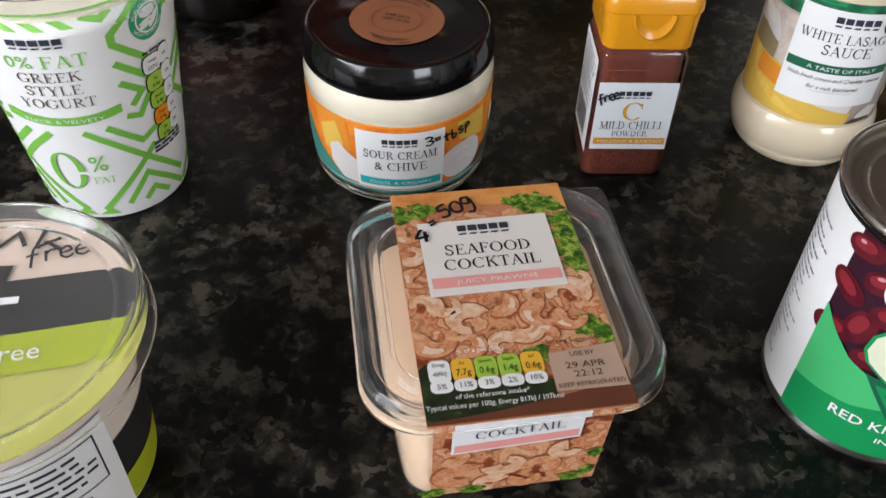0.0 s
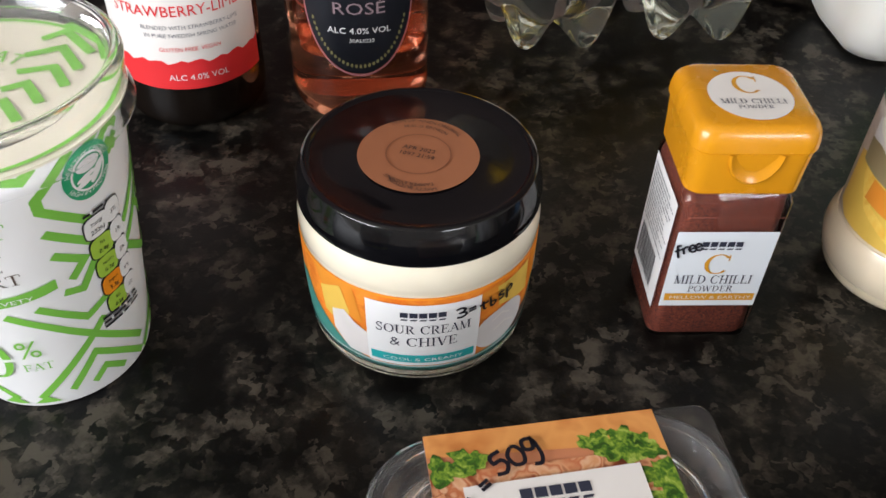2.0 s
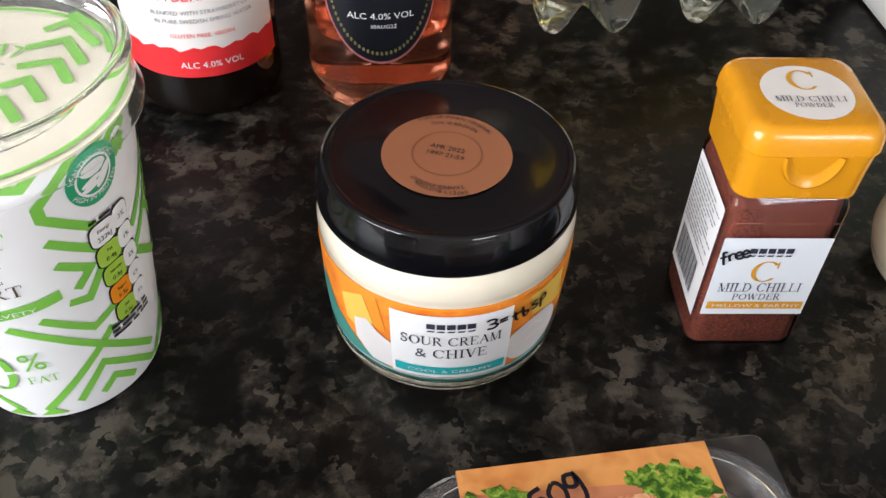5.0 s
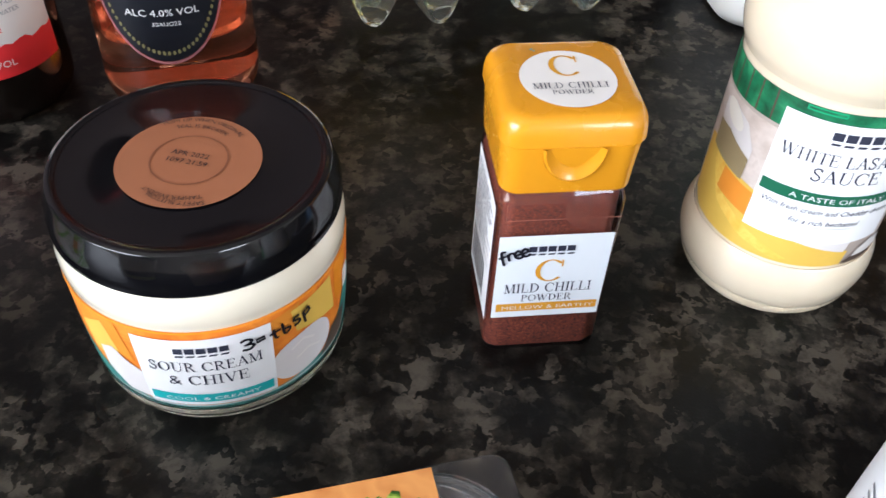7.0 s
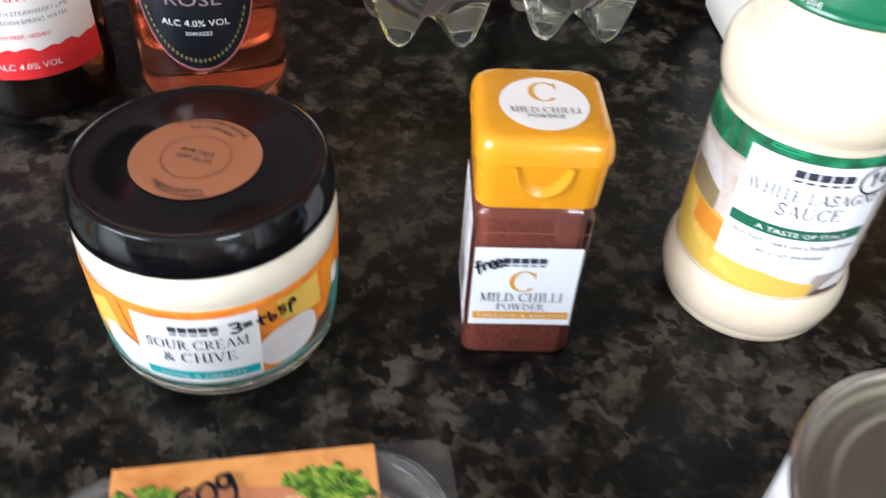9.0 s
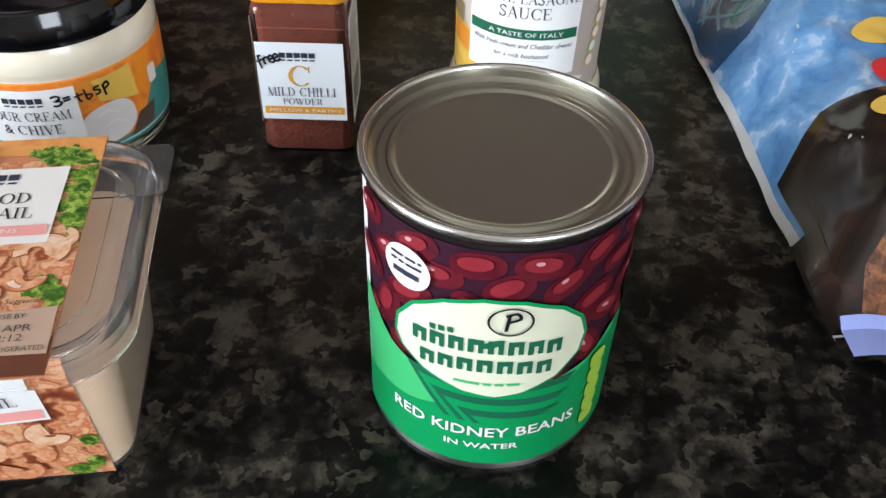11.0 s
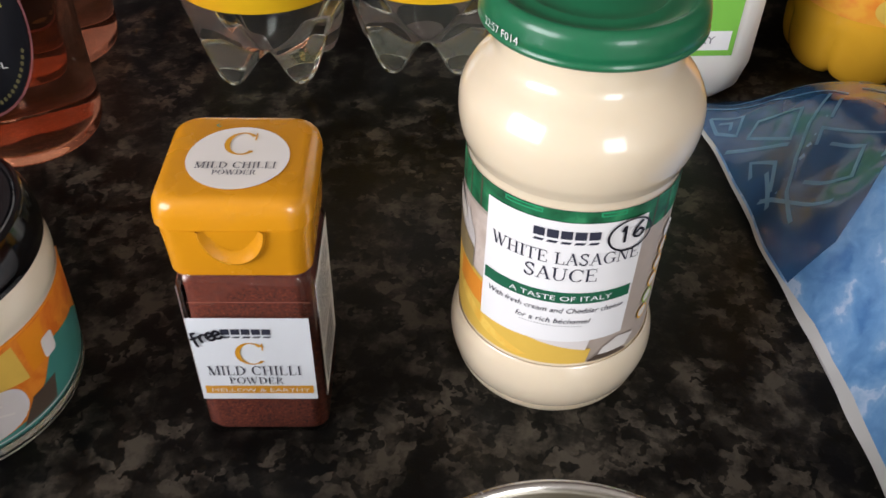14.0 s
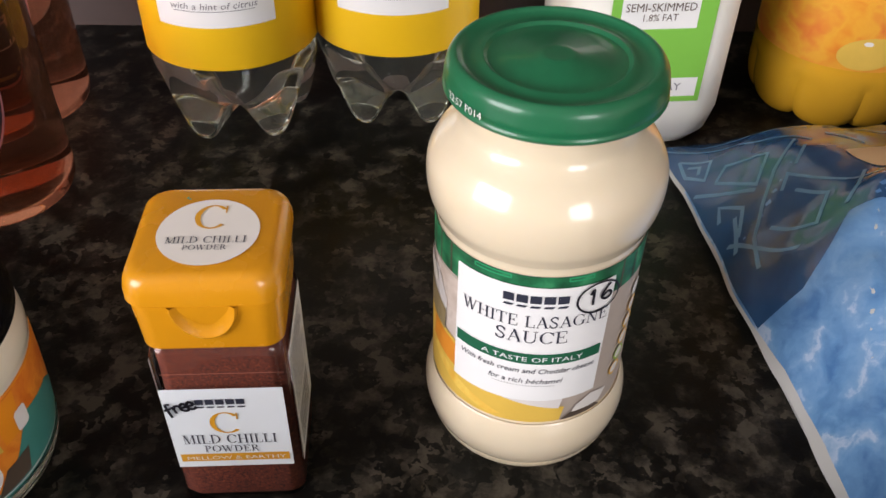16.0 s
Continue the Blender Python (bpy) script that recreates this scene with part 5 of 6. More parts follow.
    for i, (cu, cv, r, a0) in enumerate(bits):
        arc = [(min(max(cu + r * 0.62 * math.cos(radians(a0 + k * 20)), U0 + 0.0016), U1 - 0.0016), cv + r * 0.54 * math.sin(radians(a0 + k * 20))) for k in range(13)]
        def fat(scale):
            wide = [r * scale * (0.55 + 0.45 * math.sin(math.pi * min(1, (k + 2) / 11))) for k in range(13)]
            out = []
            for k in range(12):
                (x0, y0), (x1, y1) = arc[k], arc[k + 1]
                q = [((x - cu) * f + cu, (y - cv) * f + cv) for x, y, f in ((x0, y0, 1 - wide[k] / r * 0.5), (x0, y0, 1 + wide[k] / r * 0.5), (x1, y1, 1 + wide[k + 1] / r * 0.5), (x1, y1, 1 - wide[k + 1] / r * 0.5))]
                out.append([(min(max(x, U0), U1), y) for x, y in q])
            return out
        part("prawn_edge", laid(shape(*fat(1.72)), top, 0.00042 + i * 0.00001, 0), PR[2], card)
        part("prawn_picture", laid(shape(*fat(1.42)), top, 0.00060 + i * 0.000008, 0), PR[i % 2], card)
        part("prawn_sheen", laid(shape(*stroke([(cu + (x - cu) * 1.15, cv + (y - cv) * 1.15) for x, y in arc[4:-5]], r * 0.34, r * 0.16)), top, 0.00076, 0), PR[3], card)
    part("title_panel", laid(shape([(-0.0224, -0.0044), (0.0219, -0.0042), (0.0221, 0.0300), (-0.0226, 0.0294)]), top, 0.0008, 0), LABELW, card)
    part("pink_band", laid(shape(rect(-0.0211, 0.0208, -0.0012, 0.0033)), top, 0.0010, 0), PINK, card)
    part("strapline", laid(words("JUICY PRAWNS", 0.0018, 0, 0.0010, 1.5), top, 0.0012, 0), LABELW, card)
    part("title_lettering", laid(join(serif("SEAFOOD", 0.0047, -0.0006, 0.0155, 0.96), serif("COCKTAIL", 0.0047, -0.0003, 0.0088, 0.97)), top, 0.0010, 0), INK, card)
    part("maker_mark", laid(shape(*crest(-0.0003, 0.0238, 0.0182)), top, 0.0010, 0), NAVY, card)
    part("pen_note", laid(join(pen("4", -0.0238, 0.0195, 0.0062, 0.0012, 8), pen("=", -0.0178, 0.0258, 0.0050, 0.0010, 30), pen("50g", -0.0140, 0.0305, 0.0060, 0.0011, 24, 0.80)), top, 0.0014, 0), PEN, card, "hand-written black marker note")
    part("dark_foot", laid(shape([(U0, -0.0515), (U1, -0.0515), (U1, -0.0380), (0.0292, -0.0425), (0.0085, -0.0462), (-0.010, -0.0490), (U0, -0.0505)]), top, 0.0007, 0), BARK, card)
    part("dark_salad", laid(shape([(U0, -0.0512), (-0.0100, -0.0494), (0.0085, -0.0476), (0.0086, -0.0400), (-0.0040, -0.0385), (-0.0200, -0.0340), (-0.0275, -0.0300), (U0, -0.0320)]), top, 0.00055, 0), picture("dark_salad_photo", [(0.3, (0.006, 0.008, 0.003)), (0.6, (0.02, 0.035, 0.008)), (0.8, (0.09, 0.14, 0.02))], 220, 1.0, "noise"), card)
    for i in range(5):
        u = -0.0240 + i * 0.0069
        part("nutrition_tab", laid(shape(oval(u, -0.0336, 0.0033, 0.0042, 24, 0, 4)), top, 0.0009, 0), (WHITE, AMBER, NUTG, NUTG, AMBER)[i], card)
        part("nutrition_tab", laid(shape(oval(u, -0.0390, 0.0033, 0.0022, 24, 0, 3)), top, 0.00095, 0), WHITE, card)
        part("nutrition_lettering", laid(join(words(("Energy", "Fat", "Saturates", "Sugars", "Salt")[i], 0.0013, u, -0.0312, 0.75 if i != 2 else 0.6), words(("409kJ", "7.7g", "0.6g", "1.4g", "0.6g")[i], 0.0016 if i == 0 else 0.0024, u, -0.0345, 0.8), words(("5%", "11%", "3%", "2%", "10%")[i], 0.0019, u, -0.0390, 0.9)), top, 0.0012, 0), INK, card)
    part("portion_lettering", laid(words("½ of a pot (50g)", 0.0016, -0.0110, -0.0269, 0.95), top, 0.0012, 0), PAPER, card)
    part("intake_lettering", laid(join(words("of the reference intake*", 0.0017, -0.0100, -0.0430, 0.92), words("Typical values per 100g: Energy 817kJ / 197kcal", 0.0017, -0.0098, -0.0461, 0.86)), top, 0.0012, 0), PAPER, card)
    part("date_panel", laid(shape([(0.0085, -0.0447), (0.0300, -0.0450), (0.0298, -0.0290), (0.0088, -0.0310)]), top, 0.0009, 0), mat("faded_panel", (0.50, 0.34, 0.25), 0.5, vary=0.15, scale=80), card)
    part("date_lettering", laid(join(words("USE BY", 0.0017, 0.0188, -0.0321, 1.0), words("29 APR", 0.0023, 0.0188, -0.0362, 1.2), words("22:12", 0.0023, 0.0190, -0.0394, 1.2), words("KEEP REFRIGERATED", 0.0016, 0.0192, -0.0431, 0.95)), top, 0.0012, 0), MUD, card)
    part("serving_lettering", laid(words("Serving Suggestion", 0.0017, 0.0175, -0.0268, 0.95), top, 0.0012, 0), INK, card)
    # front panel follows the sloping wall
    fx = Vector((0, -0.0349, 0.004))
    fy = Vector((0, -0.0402, 0.060))
    f = on_flat(fx, (1, 0, 0), fy - fx)
    fr = part("front_sleeve", laid(shape(rect(-0.0262, U1, 0.0, 0.0590)), f, 0.0008, 0), PRAWN, t, "front of the printed card sleeve")
    part("front_panel", laid(shape([(-0.0205, 0.0296), (0.0210, 0.0324), (0.0210, 0.0590), (-0.0205, 0.0585)]), f, 0.0014, 0), WHITE, fr)
    part("front_band", laid(shape([(-0.0195, 0.0308), (0.0200, 0.0336), (0.0200, 0.0380), (-0.0195, 0.0352)]), f, 0.0016, 0), PINK, fr)
    part("front_lettering", laid(serif("COCKTAIL", 0.0044, 0.0008, 0.0418, 0.92, 3), f, 0.0018, 0), NAVY, fr)
    for n_, (cu, cv, r, a0) in enumerate(((-0.017, 0.013, 0.0085, 40), (-0.002, 0.018, 0.0070, 180), (0.010, 0.015, 0.0064, 300), (0.018, 0.024, 0.0058, 90), (-0.020, 0.027, 0.0056, 220), (-0.006, 0.006, 0.0060, 20), (0.006, 0.006, 0.0054, 140))):
        arc = [(cu + r * 0.66 * math.cos(radians(a0 + k * 24)), cv + r * 0.56 * math.sin(radians(a0 + k * 24))) for k in range(12)]
        part("prawn_edge", laid(shape(*stroke(arc, r * 1.25, r * 0.8)), f, 0.0011 + n_ * 0.00002, 0), PR[2], fr)
        part("prawn_picture", laid(shape(*stroke(arc, r * 1.05, r * 0.6)), f, 0.0013 + n_ * 0.00001, 0), PR[n_ % 2], fr)
    for cu, cv in ((0.027, 0.008), (0.022, 0.004), (0.028, 0.020), (-0.026, 0.003), (-0.012, 0.003)):
        part("salad_leaf", laid(shape([(cu + 0.0045 * (1 + 0.3 * math.sin(5 * a)) * math.cos(a) * (0.6 if cu > 0.025 else 1), cv + 0.003 * math.sin(a)) for a in [2 * math.pi * i / 14 for i in range(14)]]), f, 0.0015, 0), LEAF, fr)
    return t


def cider_bottle(m, rose, label, group=""):
    t = thing("cider_bottle", m, label, "bottle", group)
    R = 0.0344
    prof = smooth_profile([(0.0, 0.004), (0.020, 0.003), (0.029, 0.0005), (0.0325, 0.002), (R, 0.008), (R, 0.03), (R, 0.08), (R, 0.125), (0.0325, 0.150), (0.024, 0.175), (0.0155, 0.195), (0.0140, 0.22), (0.0140, 0.235), (0.0, 0.236)], 4)
    b = part("bottle", lathe(prof, 72), ROSEM if rose else DARKG, t, "clear glass full of pink cider" if rose else "very dark glass bottle")
    if rose:
        b.visible_shadow = False
    part("cap", lathe([(0.0, 0.2385), (0.0145, 0.2380), (0.0160, 0.2330), (0.0158, 0.2300), (0.0145, 0.2300)], 42), BLACKLID if rose else REDP, t, "crown cap")
    lay = on_round(R, 6.0 if rose else 10.0)
    if rose:
        lab = part("label", laid(shape(oval(0, 0.069, 0.0265, 0.0385, 48)), lay, 0.0004), mat("black_label", (0.008, 0.009, 0.014), 0.4, vary=0.2), t, "black oval label with gold mark")
        part("label_edge", laid(shape(*ring(0, 0.069, 0.0268, 0.0276, 56, 1.45)), lay, 0.0003), mat("dusky_rose_edge", (0.35, 0.13, 0.14), 0.4), lab)
        part("maker_mark", laid(shape(*[rect(-0.0205 + i * 0.0041, -0.0172 + i * 0.0041, 0.0770, 0.0850) for i in range(10)], [(-0.0205, 0.0735), (0.010, 0.0735), (0.004, 0.0715), (-0.012, 0.0720)]), lay, 0.0008), mat("gold_foil", (0.50, 0.46, 0.10), 0.35, 0.3), lab)
        part("title_lettering", laid(words("ROSÉ", 0.0058, 0, 0.0640, 1.25), lay, 0.0008), mat("mauve_ink", (0.28, 0.20, 0.22), 0.4), lab)
        part("strength_lettering", laid(join(words("ALC 4.0% VOL", 0.0030, 0, 0.0530, 1.1), words("30AUG22", 0.0018, 0.001, 0.0480, 1.1)), lay, 0.0008), PAPER, lab)
        part("edge_print", laid(shape(*[oval(0.0232 * math.sin(radians(a)), 0.069 - 0.0345 * math.cos(radians(a)), 0.0007, 0.0011, 6) for a in range(-70, 71, 5)]), lay, 0.0008), mat("olive_ink", (0.20, 0.18, 0.08), 0.4), lab)
    else:
        lab = part("label", laid(shape(rect(-0.050, 0.042, 0.024, 0.125)), lay, 0.0003), LABELW, t, "white paper label with red foot")
        edge = [(-0.050 + i * 0.092 / 30, 0.0385 + 0.0009 * math.sin(i * 2.1) + 0.0006 * math.sin(i * 5.3)) for i in range(31)]
        part("red_foot", laid(shape([(-0.050, 0.024), (0.042, 0.024), *reversed(edge)]), lay, 0.0005), REDP, lab)
        part("strength_lettering", laid(words("ALC 4.0% VOL", 0.0030, 0.006, 0.0305, 1.05), lay, 0.0008), PAPER, lab)
        part("title_lettering", laid(words("STRAWBERRY-LIME", 0.0052, 0.000, 0.0640, 0.95), lay, 0.0006), REDP, lab)
        part("blurb_lettering", laid(join(words("BLENDED WITH STRAWBERRY-LIME", 0.0020, 0.006, 0.0560, 1.0), words("IN PURE SWEDISH SPRING WATER", 0.0020, 0.006, 0.0520, 1.0)), lay, 0.0006), GREYINK, lab)
        part("vegan_lettering", laid(words("GLUTEN FREE. VEGAN", 0.0020, 0.004, 0.0450, 1.0), lay, 0.0006), REDP, lab)
        part("strawberry_print", laid(shape(oval(-0.006, 0.083, 0.0085, 0.0075, 24, 20)), lay, 0.0006), mat("strawberry_red", (0.55, 0.03, 0.05), 0.4, vary=0.3, scale=200), lab)
        part("leaf_print", laid(shape(oval(0.006, 0.0785, 0.010, 0.0026, 16, 12), oval(-0.014, 0.0785, 0.007, 0.0026, 16, -18)), lay, 0.0007), NUTG, lab)
        part("dark_leaf_print", laid(shape(oval(0.016, 0.081, 0.011, 0.0028, 16, 14)), lay, 0.0008), DGREEN, lab)
    return t


def soda_bottle(m):
    t = thing("soda_bottle", m, "clear plastic bottle of citrus soda with yellow label", "bottle", "soda bottles at the back")
    R = 0.0418

    def foot(a, r, z):
        if z > 0.040 or r < 0.004:
            return r, z
        k = 0.5 - 0.5 * math.cos(5 * (a - 0.10))
        valley = (1 - k) ** 1.3
        lift = valley * 0.022 * (1 - z / 0.040) ** 1.2 * min(1, r / 0.02)
        return r * (1 - 0.10 * valley * (1 - z / 0.040)), z + lift
    prof = smooth_profile([(0.0, 0.006), (0.012, 0.005), (0.021, 0.0015), (0.0285, 0.0), (0.0335, 0.0025), (0.0372, 0.012), (0.0400, 0.026), (R, 0.042), (R, 0.060), (R, 0.11), (R, 0.16), (0.039, 0.185), (0.027, 0.215), (0.0145, 0.24), (0.0140, 0.262), (0.0, 0.263)], 4)
    b = part("bottle", lathe(prof, 120, True, foot), PET, t, "clear five-footed plastic bottle")
    b.visible_shadow = False
    part("cap", lathe([(0.0150, 0.250), (0.0152, 0.266), (0.0140, 0.268), (0.0, 0.268)], 42), SODAY, t, "yellow screw cap")
    lay = on_round(R, 4.0)
    w = math.pi * R
    lab = part("label", laid(shape(rect(-w, w, 0.0475, 0.130)), lay, 0.0004), SODAY, t, "sunny yellow wraparound label")
    part("white_panel", laid(shape(rect(-0.0275, 0.0275, 0.0690, 0.125)), lay, 0.0007), WHITE, lab)
    part("title_lettering", laid(words("with a hint of citrus", 0.0030, 0, 0.0795, 1.15, slant=0.2), lay, 0.0010), GREYINK, lab)
    part("rule", laid(shape(rect(-0.018, 0.018, 0.0768, 0.0771)), lay, 0.0010), GREYINK, lab)
    return t


def milk_bottle(m):
    t = thing("milk_bottle", m, "plastic milk bottle with green semi-skimmed label", "bottle")
    def sq(h, c):
        return squircle(h, h, c, 8)
    part("bottle", loft([(sq(0.028, 0.016), 0.0), (sq(0.034, 0.018), 0.002), (sq(0.0385, 0.018), 0.009), (sq(0.0405, 0.017), 0.022), (sq(0.0405, 0.016), 0.10), (sq(0.040, 0.017), 0.13), (sq(0.030, 0.020), 0.165), (sq(0.019, 0.0185), 0.19), (sq(0.018, 0.0175), 0.205)]), MILKM, t, "translucent white plastic")
    part("cap", lathe([(0.0195, 0.200), (0.0198, 0.214), (0.0185, 0.216), (0.0, 0.216)], 42), LGREEN, t, "green screw cap")
    f = on_flat((0, -0.0408, 0), (1, 0, 0), (0, 0, 1))
    lab = part("label", laid(shape([(-0.0245, 0.0300), (0.0245, 0.0300), (0.0245, 0.110), (-0.0245, 0.110)]), f, 0.0003, 0), LGREEN, t, "green printed label")
    part("white_panel", laid(shape(rect(-0.020, 0.016, 0.0685, 0.100)), f, 0.0005, 0), PAPER, lab)
    part("date_panel", laid(shape(rect(-0.014, 0.022, 0.0330, 0.0430)), f, 0.0005, 0), PAPER, lab)
    part("date_lettering", laid(words("04 MAY", 0.0040, 0.004, 0.0385, 1.1), f, 0.0007, 0), GREYINK, lab)
    part("title_lettering", laid(join(words("SEMI-SKIMMED", 0.0040, -0.002, 0.0792, 0.9), words("1.8% FAT", 0.0034, -0.002, 0.0742, 0.9)), f, 0.0007, 0), MUD, lab)
    s = on_flat((0.0408, 0, 0), (0, 1, 0), (0, 0, 1))
    sl = part("side_label", laid(shape(rect(-0.0245, 0.0245, 0.0300, 0.110)), s, 0.0003, 0), LGREEN, t, "green printed side label")
    part("fine_print", laid(shape(*bars(-0.021, 0.020, 0.095, 0.0018, 12, 2.2, 0.3, 4)), s, 0.0005, 0), PAPER, sl)
    return t


def juice_bottle(m):
    t = thing("juice_bottle", m, "plastic bottle of orange juice with orange fruit label", "bottle")

    def lobes(a, r, z):
        if z > 0.028 or r < 0.01:
            return r, z
        k = abs(math.sin(4 * a)) ** 0.5
        return r * (0.955 + 0.045 * k), z + (1 - k) * 0.004 * (1 - z / 0.028)
    R = 0.0445
    part("bottle", lathe(smooth_profile([(0.0, 0.003), (0.026, 0.001), (0.034, 0.0), (0.0405, 0.004), (0.0435, 0.012), (R, 0.024), (R, 0.036), (0.0437, 0.037), (0.0437, 0.12), (R, 0.121), (0.040, 0.15), (0.026, 0.18), (0.018, 0.20), (0.018, 0.215), (0.0, 0.216)], 4), 120, True, lobes), JUICE, t, "clear plastic full of orange juice")
    part("cap", lathe([(0.0190, 0.208), (0.0192, 0.222), (0.018, 0.224), (0.0, 0.224)], 42), ORANGEP, t, "orange screw cap")
    lay = on_round(0.0440, -15.0)
    w = math.pi * 0.044
    lab = part("label", laid(shape(rect(-w, w, 0.0385, 0.118)), lay, 0.0003), FRUIT, t, "orange fruit picture label")
    part("orange_slice", laid(shape(oval(0.006, 0.048, 0.015, 0.0085, 30, 8)), lay, 0.0006), CHEESE, lab)
    part("pith", laid(shape(oval(0.004, 0.0535, 0.0022, 0.0012, 16)), lay, 0.0008), LABELW, lab)
    part("white_panel", laid(shape([(0.012, 0.056), (0.052, 0.054), (0.052, 0.110), (0.018, 0.110)]), lay, 0.0009), WHITE, lab)
    part("blue_panel", laid(shape(rect(0.0165, 0.050, 0.0610, 0.0680)), lay, 0.0011), mat("sky_blue_print", (0.02, 0.30, 0.66), 0.4), lab)
    return t


def food_bag(m):
    """A plump printed plastic bag lying flat, taller in the middle, with creased edges."""
    t = thing("food_bag", m, "large blue and brown printed plastic bag of frozen food", "food bag")
    LX, LY = 0.230, 0.300

    def edge(v):
        return 0.0007 * math.sin(v * 60) + 0.0005 * math.sin(v * 150 + 1)

    def top(u, v):
        s = min(u + 0.0003, LX - u) / 0.055
        e = max(0.0, min(1.0, min(v / 0.050, (LY - v) / 0.085)))
        s = max(0.0, min(1.0, s))
        plump = 0.046 * (1 - (1 - s) ** 2.2) ** 0.9 * (1 - (1 - e) ** 1.8)
        # the filled part ends in a soft ridge, slack film behind it
        d = (v - 0.160 - u * 0.62) / 0.012
        plump += 0.0045 * math.exp(-d * d) * min(1.0, u / 0.02) - 0.0035 * math.exp(-(d - 2.4) ** 2 / 2) * min(1.0, u / 0.02)
        q = Vector((u * 16, v * 16, 0.3))
        crease = 0.0048 * noise.noise(q) + 0.0026 * noise.noise(q * 2.7) + 0.0012 * noise.noise(q * 6.1) + 0.0060 * (1 - abs(noise.noise(Vector((u * 9 + v * 6, v * 9 - u * 11, 2.0))))) ** 6
        return 0.0018 + max(0.0, plump + crease * min(1.0, 3 * s) * (0.3 + 0.7 * e))

    def lay(u, v, h):
        return Vector((u + edge(v) * max(0, 1 - u / 0.05), v, top(u, v) + h))
    bm = bmesh.new()
    nu, nv = 92, 128
    g = [[bm.verts.new(lay(LX * i / nu, LY * j / nv, 0)) for i in range(nu + 1)] for j in range(nv + 1)]
    for j in range(nv):
        for i in range(nu):
            bm.faces.new((g[j][i], g[j][i + 1], g[j + 1][i + 1], g[j + 1][i]))
    under = [[bm.verts.new((LX * i / nu + (0.002 if i == 0 else 0), LY * j / nv, 0.0)) for i in (0, nu)] for j in range(nv + 1)]
    for j in range(nv):
        bm.faces.new((g[j][0], g[j + 1][0], under[j + 1][0], under[j][0]))
        bm.faces.new((g[j][nu], under[j][1], under[j + 1][1], g[j + 1][nu]))
    part("bag", bm, FILMW, t, "white-backed plastic film")

    def split(v_lo, v_hi):
        return shape([(0.0020, v_lo), (LX - 0.004, v_lo), (LX - 0.004, v_hi), (0.0006, v_hi), (0.0006, 0.172), (0.0012, 0.160), (0.0020, 0.145), (0.0015, 0.128), (0.0022, 0.110), (0.0016, 0.090)])
    part("sky_print", laid(split(0.02, 0.26), lay, 0.0004, 0.003), SKYBAG, t, "frosty pale blue print")
    part("deep_print", laid(shape([(0.0010, 0.299), (LX - 0.004, 0.299), (LX - 0.004, 0.215), (0.10, 0.195), (0.060, 0.182), (0.040, 0.181), (0.031, 0.183), (0.022, 0.174), (0.012, 0.166), (0.0010, 0.168)]), lay, 0.0007, 0.003), DEEPBAG, t, "deep blue patterned print")
    part("brown_print", laid(shape([(0.0030, 0.0), (LX - 0.004, 0.0), (LX - 0.004, 0.088), (0.080, 0.090), (0.050, 0.091), (0.034, 0.0905), (0.024, 0.0925), (0.018, 0.0920), (0.011, 0.0860), (0.0030, 0.0765)]), lay, 0.0008, 0.003), BROWNBAG, t, "glossy dark brown print")
    part("folded_edge", laid(shape(rect(-0.0016, 0.006, 0.0, 0.046)), lay, 0.0013, 0.003), BROWNBAG, t)
    part("russet_print", laid(shape([(0.010, 0.004), (LX - 0.02, 0.004), (LX - 0.02, 0.040), (0.050, 0.040), (0.026, 0.032), (0.014, 0.020)]), lay, 0.0011, 0.003), FIBRE, t, "russet food photograph")
    part("hem", laid(shape(rect(0.002, LX - 0.004, -0.012, 0.004)), lambda u, v, h: Vector((u, v, 0.004 + h + max(0, v) * 0.8 + 0.0012 * math.sin(u * 160))), 0.0014, 0.004), LILAC, t, "lilac-blue sealed hem")
    part("sand_label", laid(shape([(0.048, 0.223), (0.069, 0.226), (0.150, 0.236), (0.150, 0.170), (0.060, 0.178), (0.052, 0.190)]), lay, 0.0012, 0.003), SAND, t, "sand-coloured printed panel")
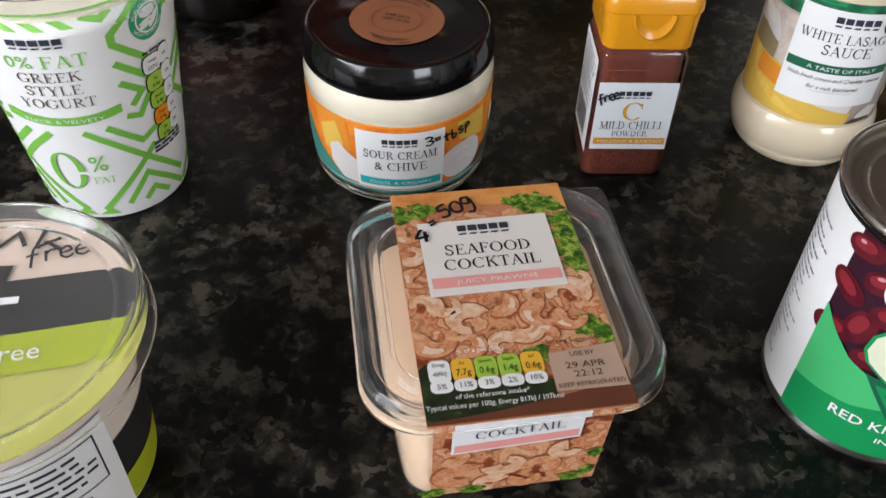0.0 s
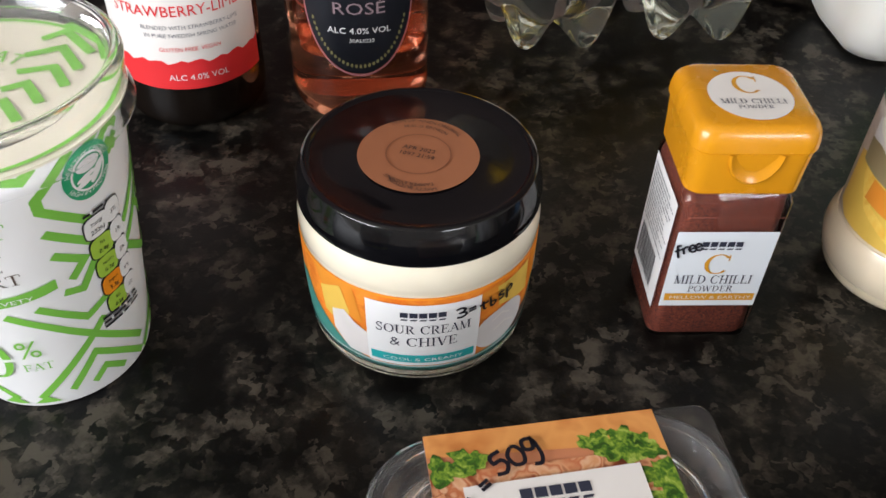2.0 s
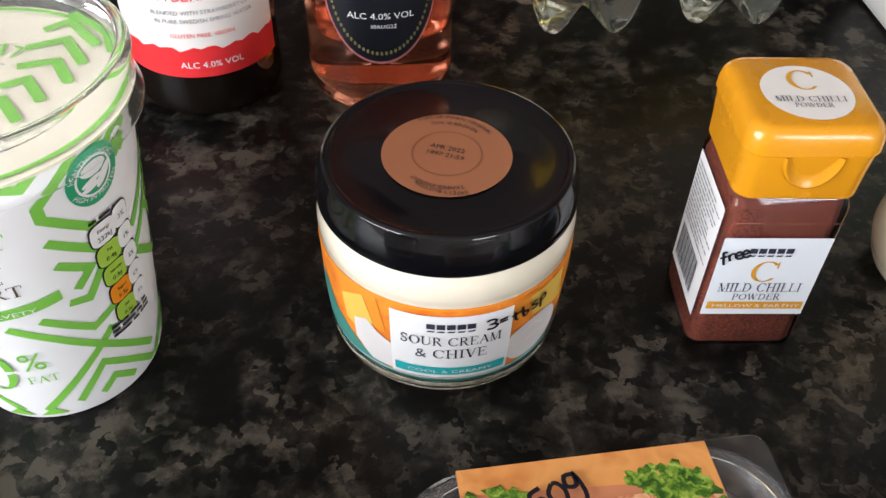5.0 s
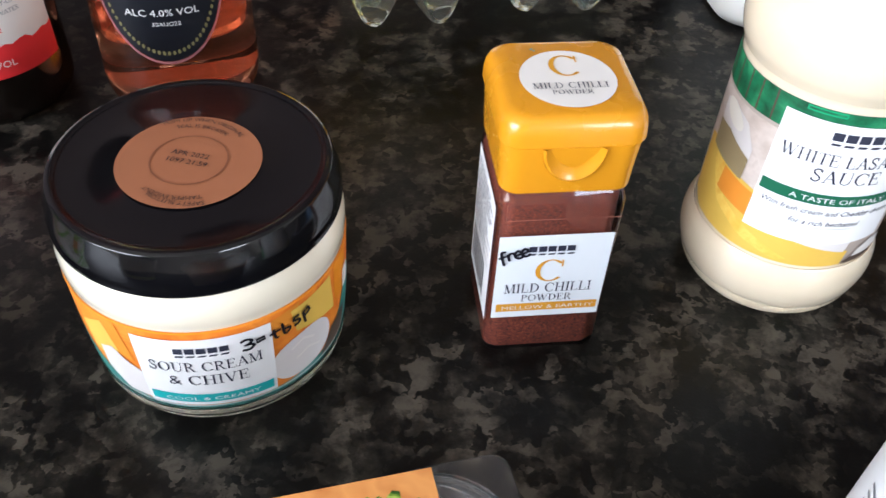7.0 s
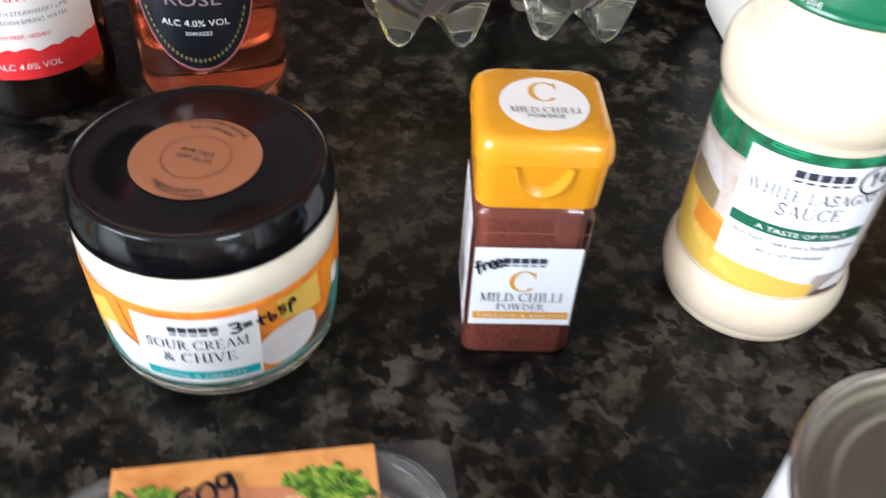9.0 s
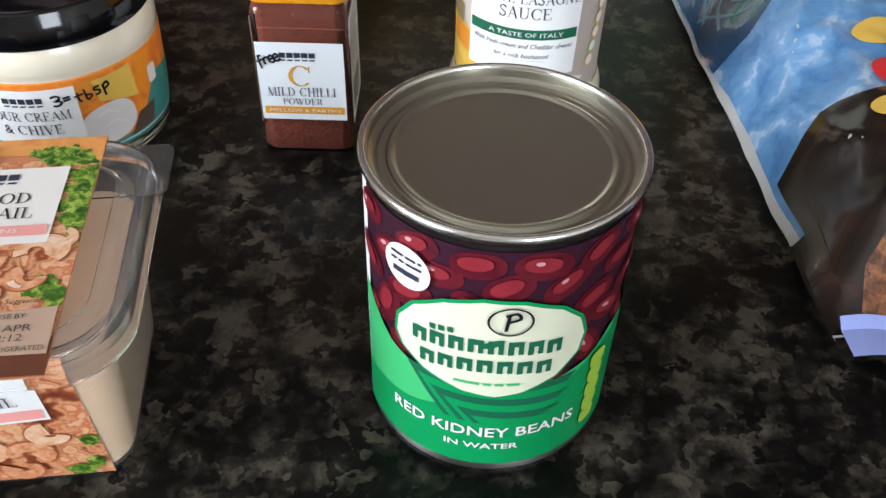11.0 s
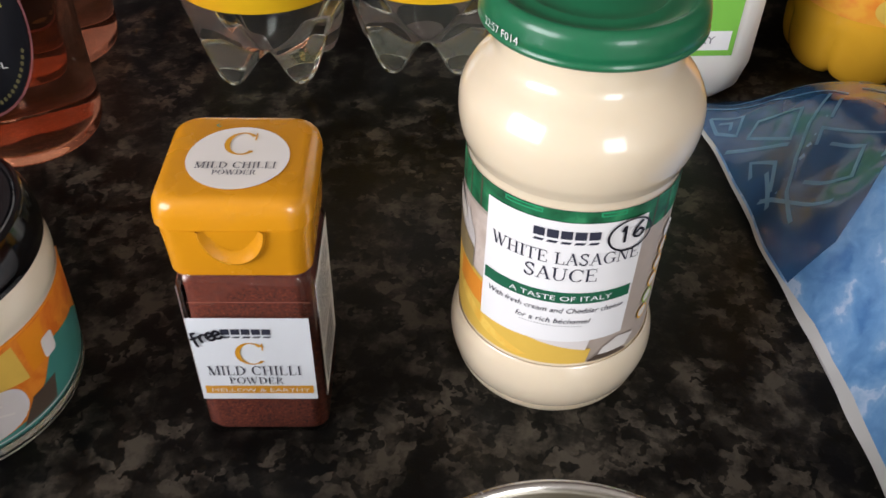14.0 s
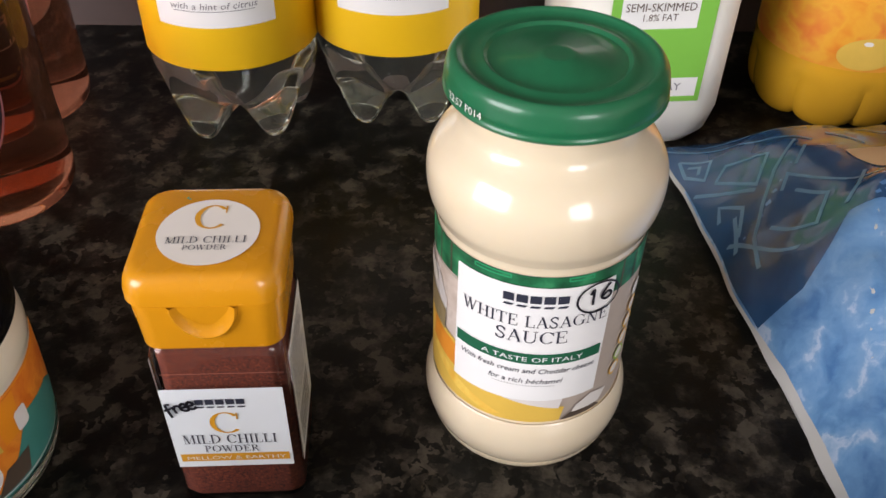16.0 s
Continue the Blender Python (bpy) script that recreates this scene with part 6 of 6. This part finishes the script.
    lines = [
        [(0.0010, 0.296), (0.010, 0.286), (0.021, 0.270), (0.034, 0.252), (0.043, 0.240)],
        [(0.005, 0.279), (0.013, 0.265), (0.007, 0.256), (0.003, 0.266), (0.005, 0.279)], [(0.006, 0.271), (0.0088, 0.266), (0.0066, 0.262)],
        [(0.009, 0.249), (0.015, 0.255), (0.026, 0.242), (0.017, 0.228), (0.009, 0.249)],
        [(0.037, 0.243), (0.023, 0.228), (0.015, 0.216), (0.010, 0.205), (0.008, 0.190)], [(0.037, 0.234), (0.029, 0.224)],
        [(0.002, 0.252), (0.009, 0.238), (0.016, 0.226)], [(0.021, 0.215), (0.025, 0.221), (0.036, 0.208), (0.048, 0.196)],
        [(0.025, 0.212), (0.033, 0.202), (0.025, 0.190), (0.015, 0.204)], [(0.047, 0.205), (0.040, 0.196), (0.033, 0.189)],
        [(0.004, 0.226), (0.006, 0.233), (0.011, 0.223), (0.006, 0.211)], [(0.003, 0.212), (0.010, 0.199), (0.018, 0.185)], [(0.008, 0.222), (0.004, 0.205)],
        [(0.052, 0.246), (0.062, 0.232)], [(0.056, 0.256), (0.090, 0.250)], [(0.016, 0.286), (0.030, 0.270), (0.050, 0.258)],
    ]
    for ln in lines:
        part("pattern_line", laid(shape(*stroke(ln, 0.0013)), lay, 0.0010, 0.003), PALEBLUE, t)
    part("yellow_shape", laid(shape(oval(0.055, 0.134, 0.013, 0.009, 24, 20)), lay, 0.0012, 0.003), CHEESE, t)
    part("yellow_shape", laid(shape(oval(0.036, 0.078, 0.006, 0.006, 24, -20)), lay, 0.0012, 0.003), CHEESE, t)
    part("red_shape", laid(shape(oval(0.050, 0.102, 0.010, 0.012, 24)), lay, 0.0014, 0.003), REDP, t)
    return t


dip_jar(pose(0.0042, 0.3664, 0))
spice_jar(pose(0.1115, 0.3716, 0, 0, 0, 2.4))
sauce_jar(pose(0.2054, 0.3930, 0))
bean_can(pose(0.1922, 0.2341, 0))
yogurt_pot(pose(-0.1288, 0.3425, 0))
spread_tub(pose(-0.1085, 0.1845, 0))
seafood_pot(pose(0.0458, 0.2150, 0, 0, 0, 10.0))
cider_bottle(pose(-0.1135, 0.5120, 0), False, "dark glass bottle of strawberry-lime cider with white label")
cider_bottle(pose(-0.0305, 0.5200, 0), True, "clear glass bottle of pink rosé cider with black oval label", "rosé cider bottles")
cider_bottle(pose(-0.0470, 0.5990, 0), True, "clear glass bottle of pink rosé cider standing behind another", "rosé cider bottles")
soda = soda_bottle(pose(0.0722, 0.5910, 0))
copy_thing(soda, pose(0.1535, 0.6060, 0, 0, 0, -4))
milk_bottle(pose(0.2730, 0.5950, 0, 0, 0, 5))
juice_bottle(pose(0.3900, 0.6140, 0))
food_bag(pose(0.3155, 0.2580, 0, 0, 0, 5.6))
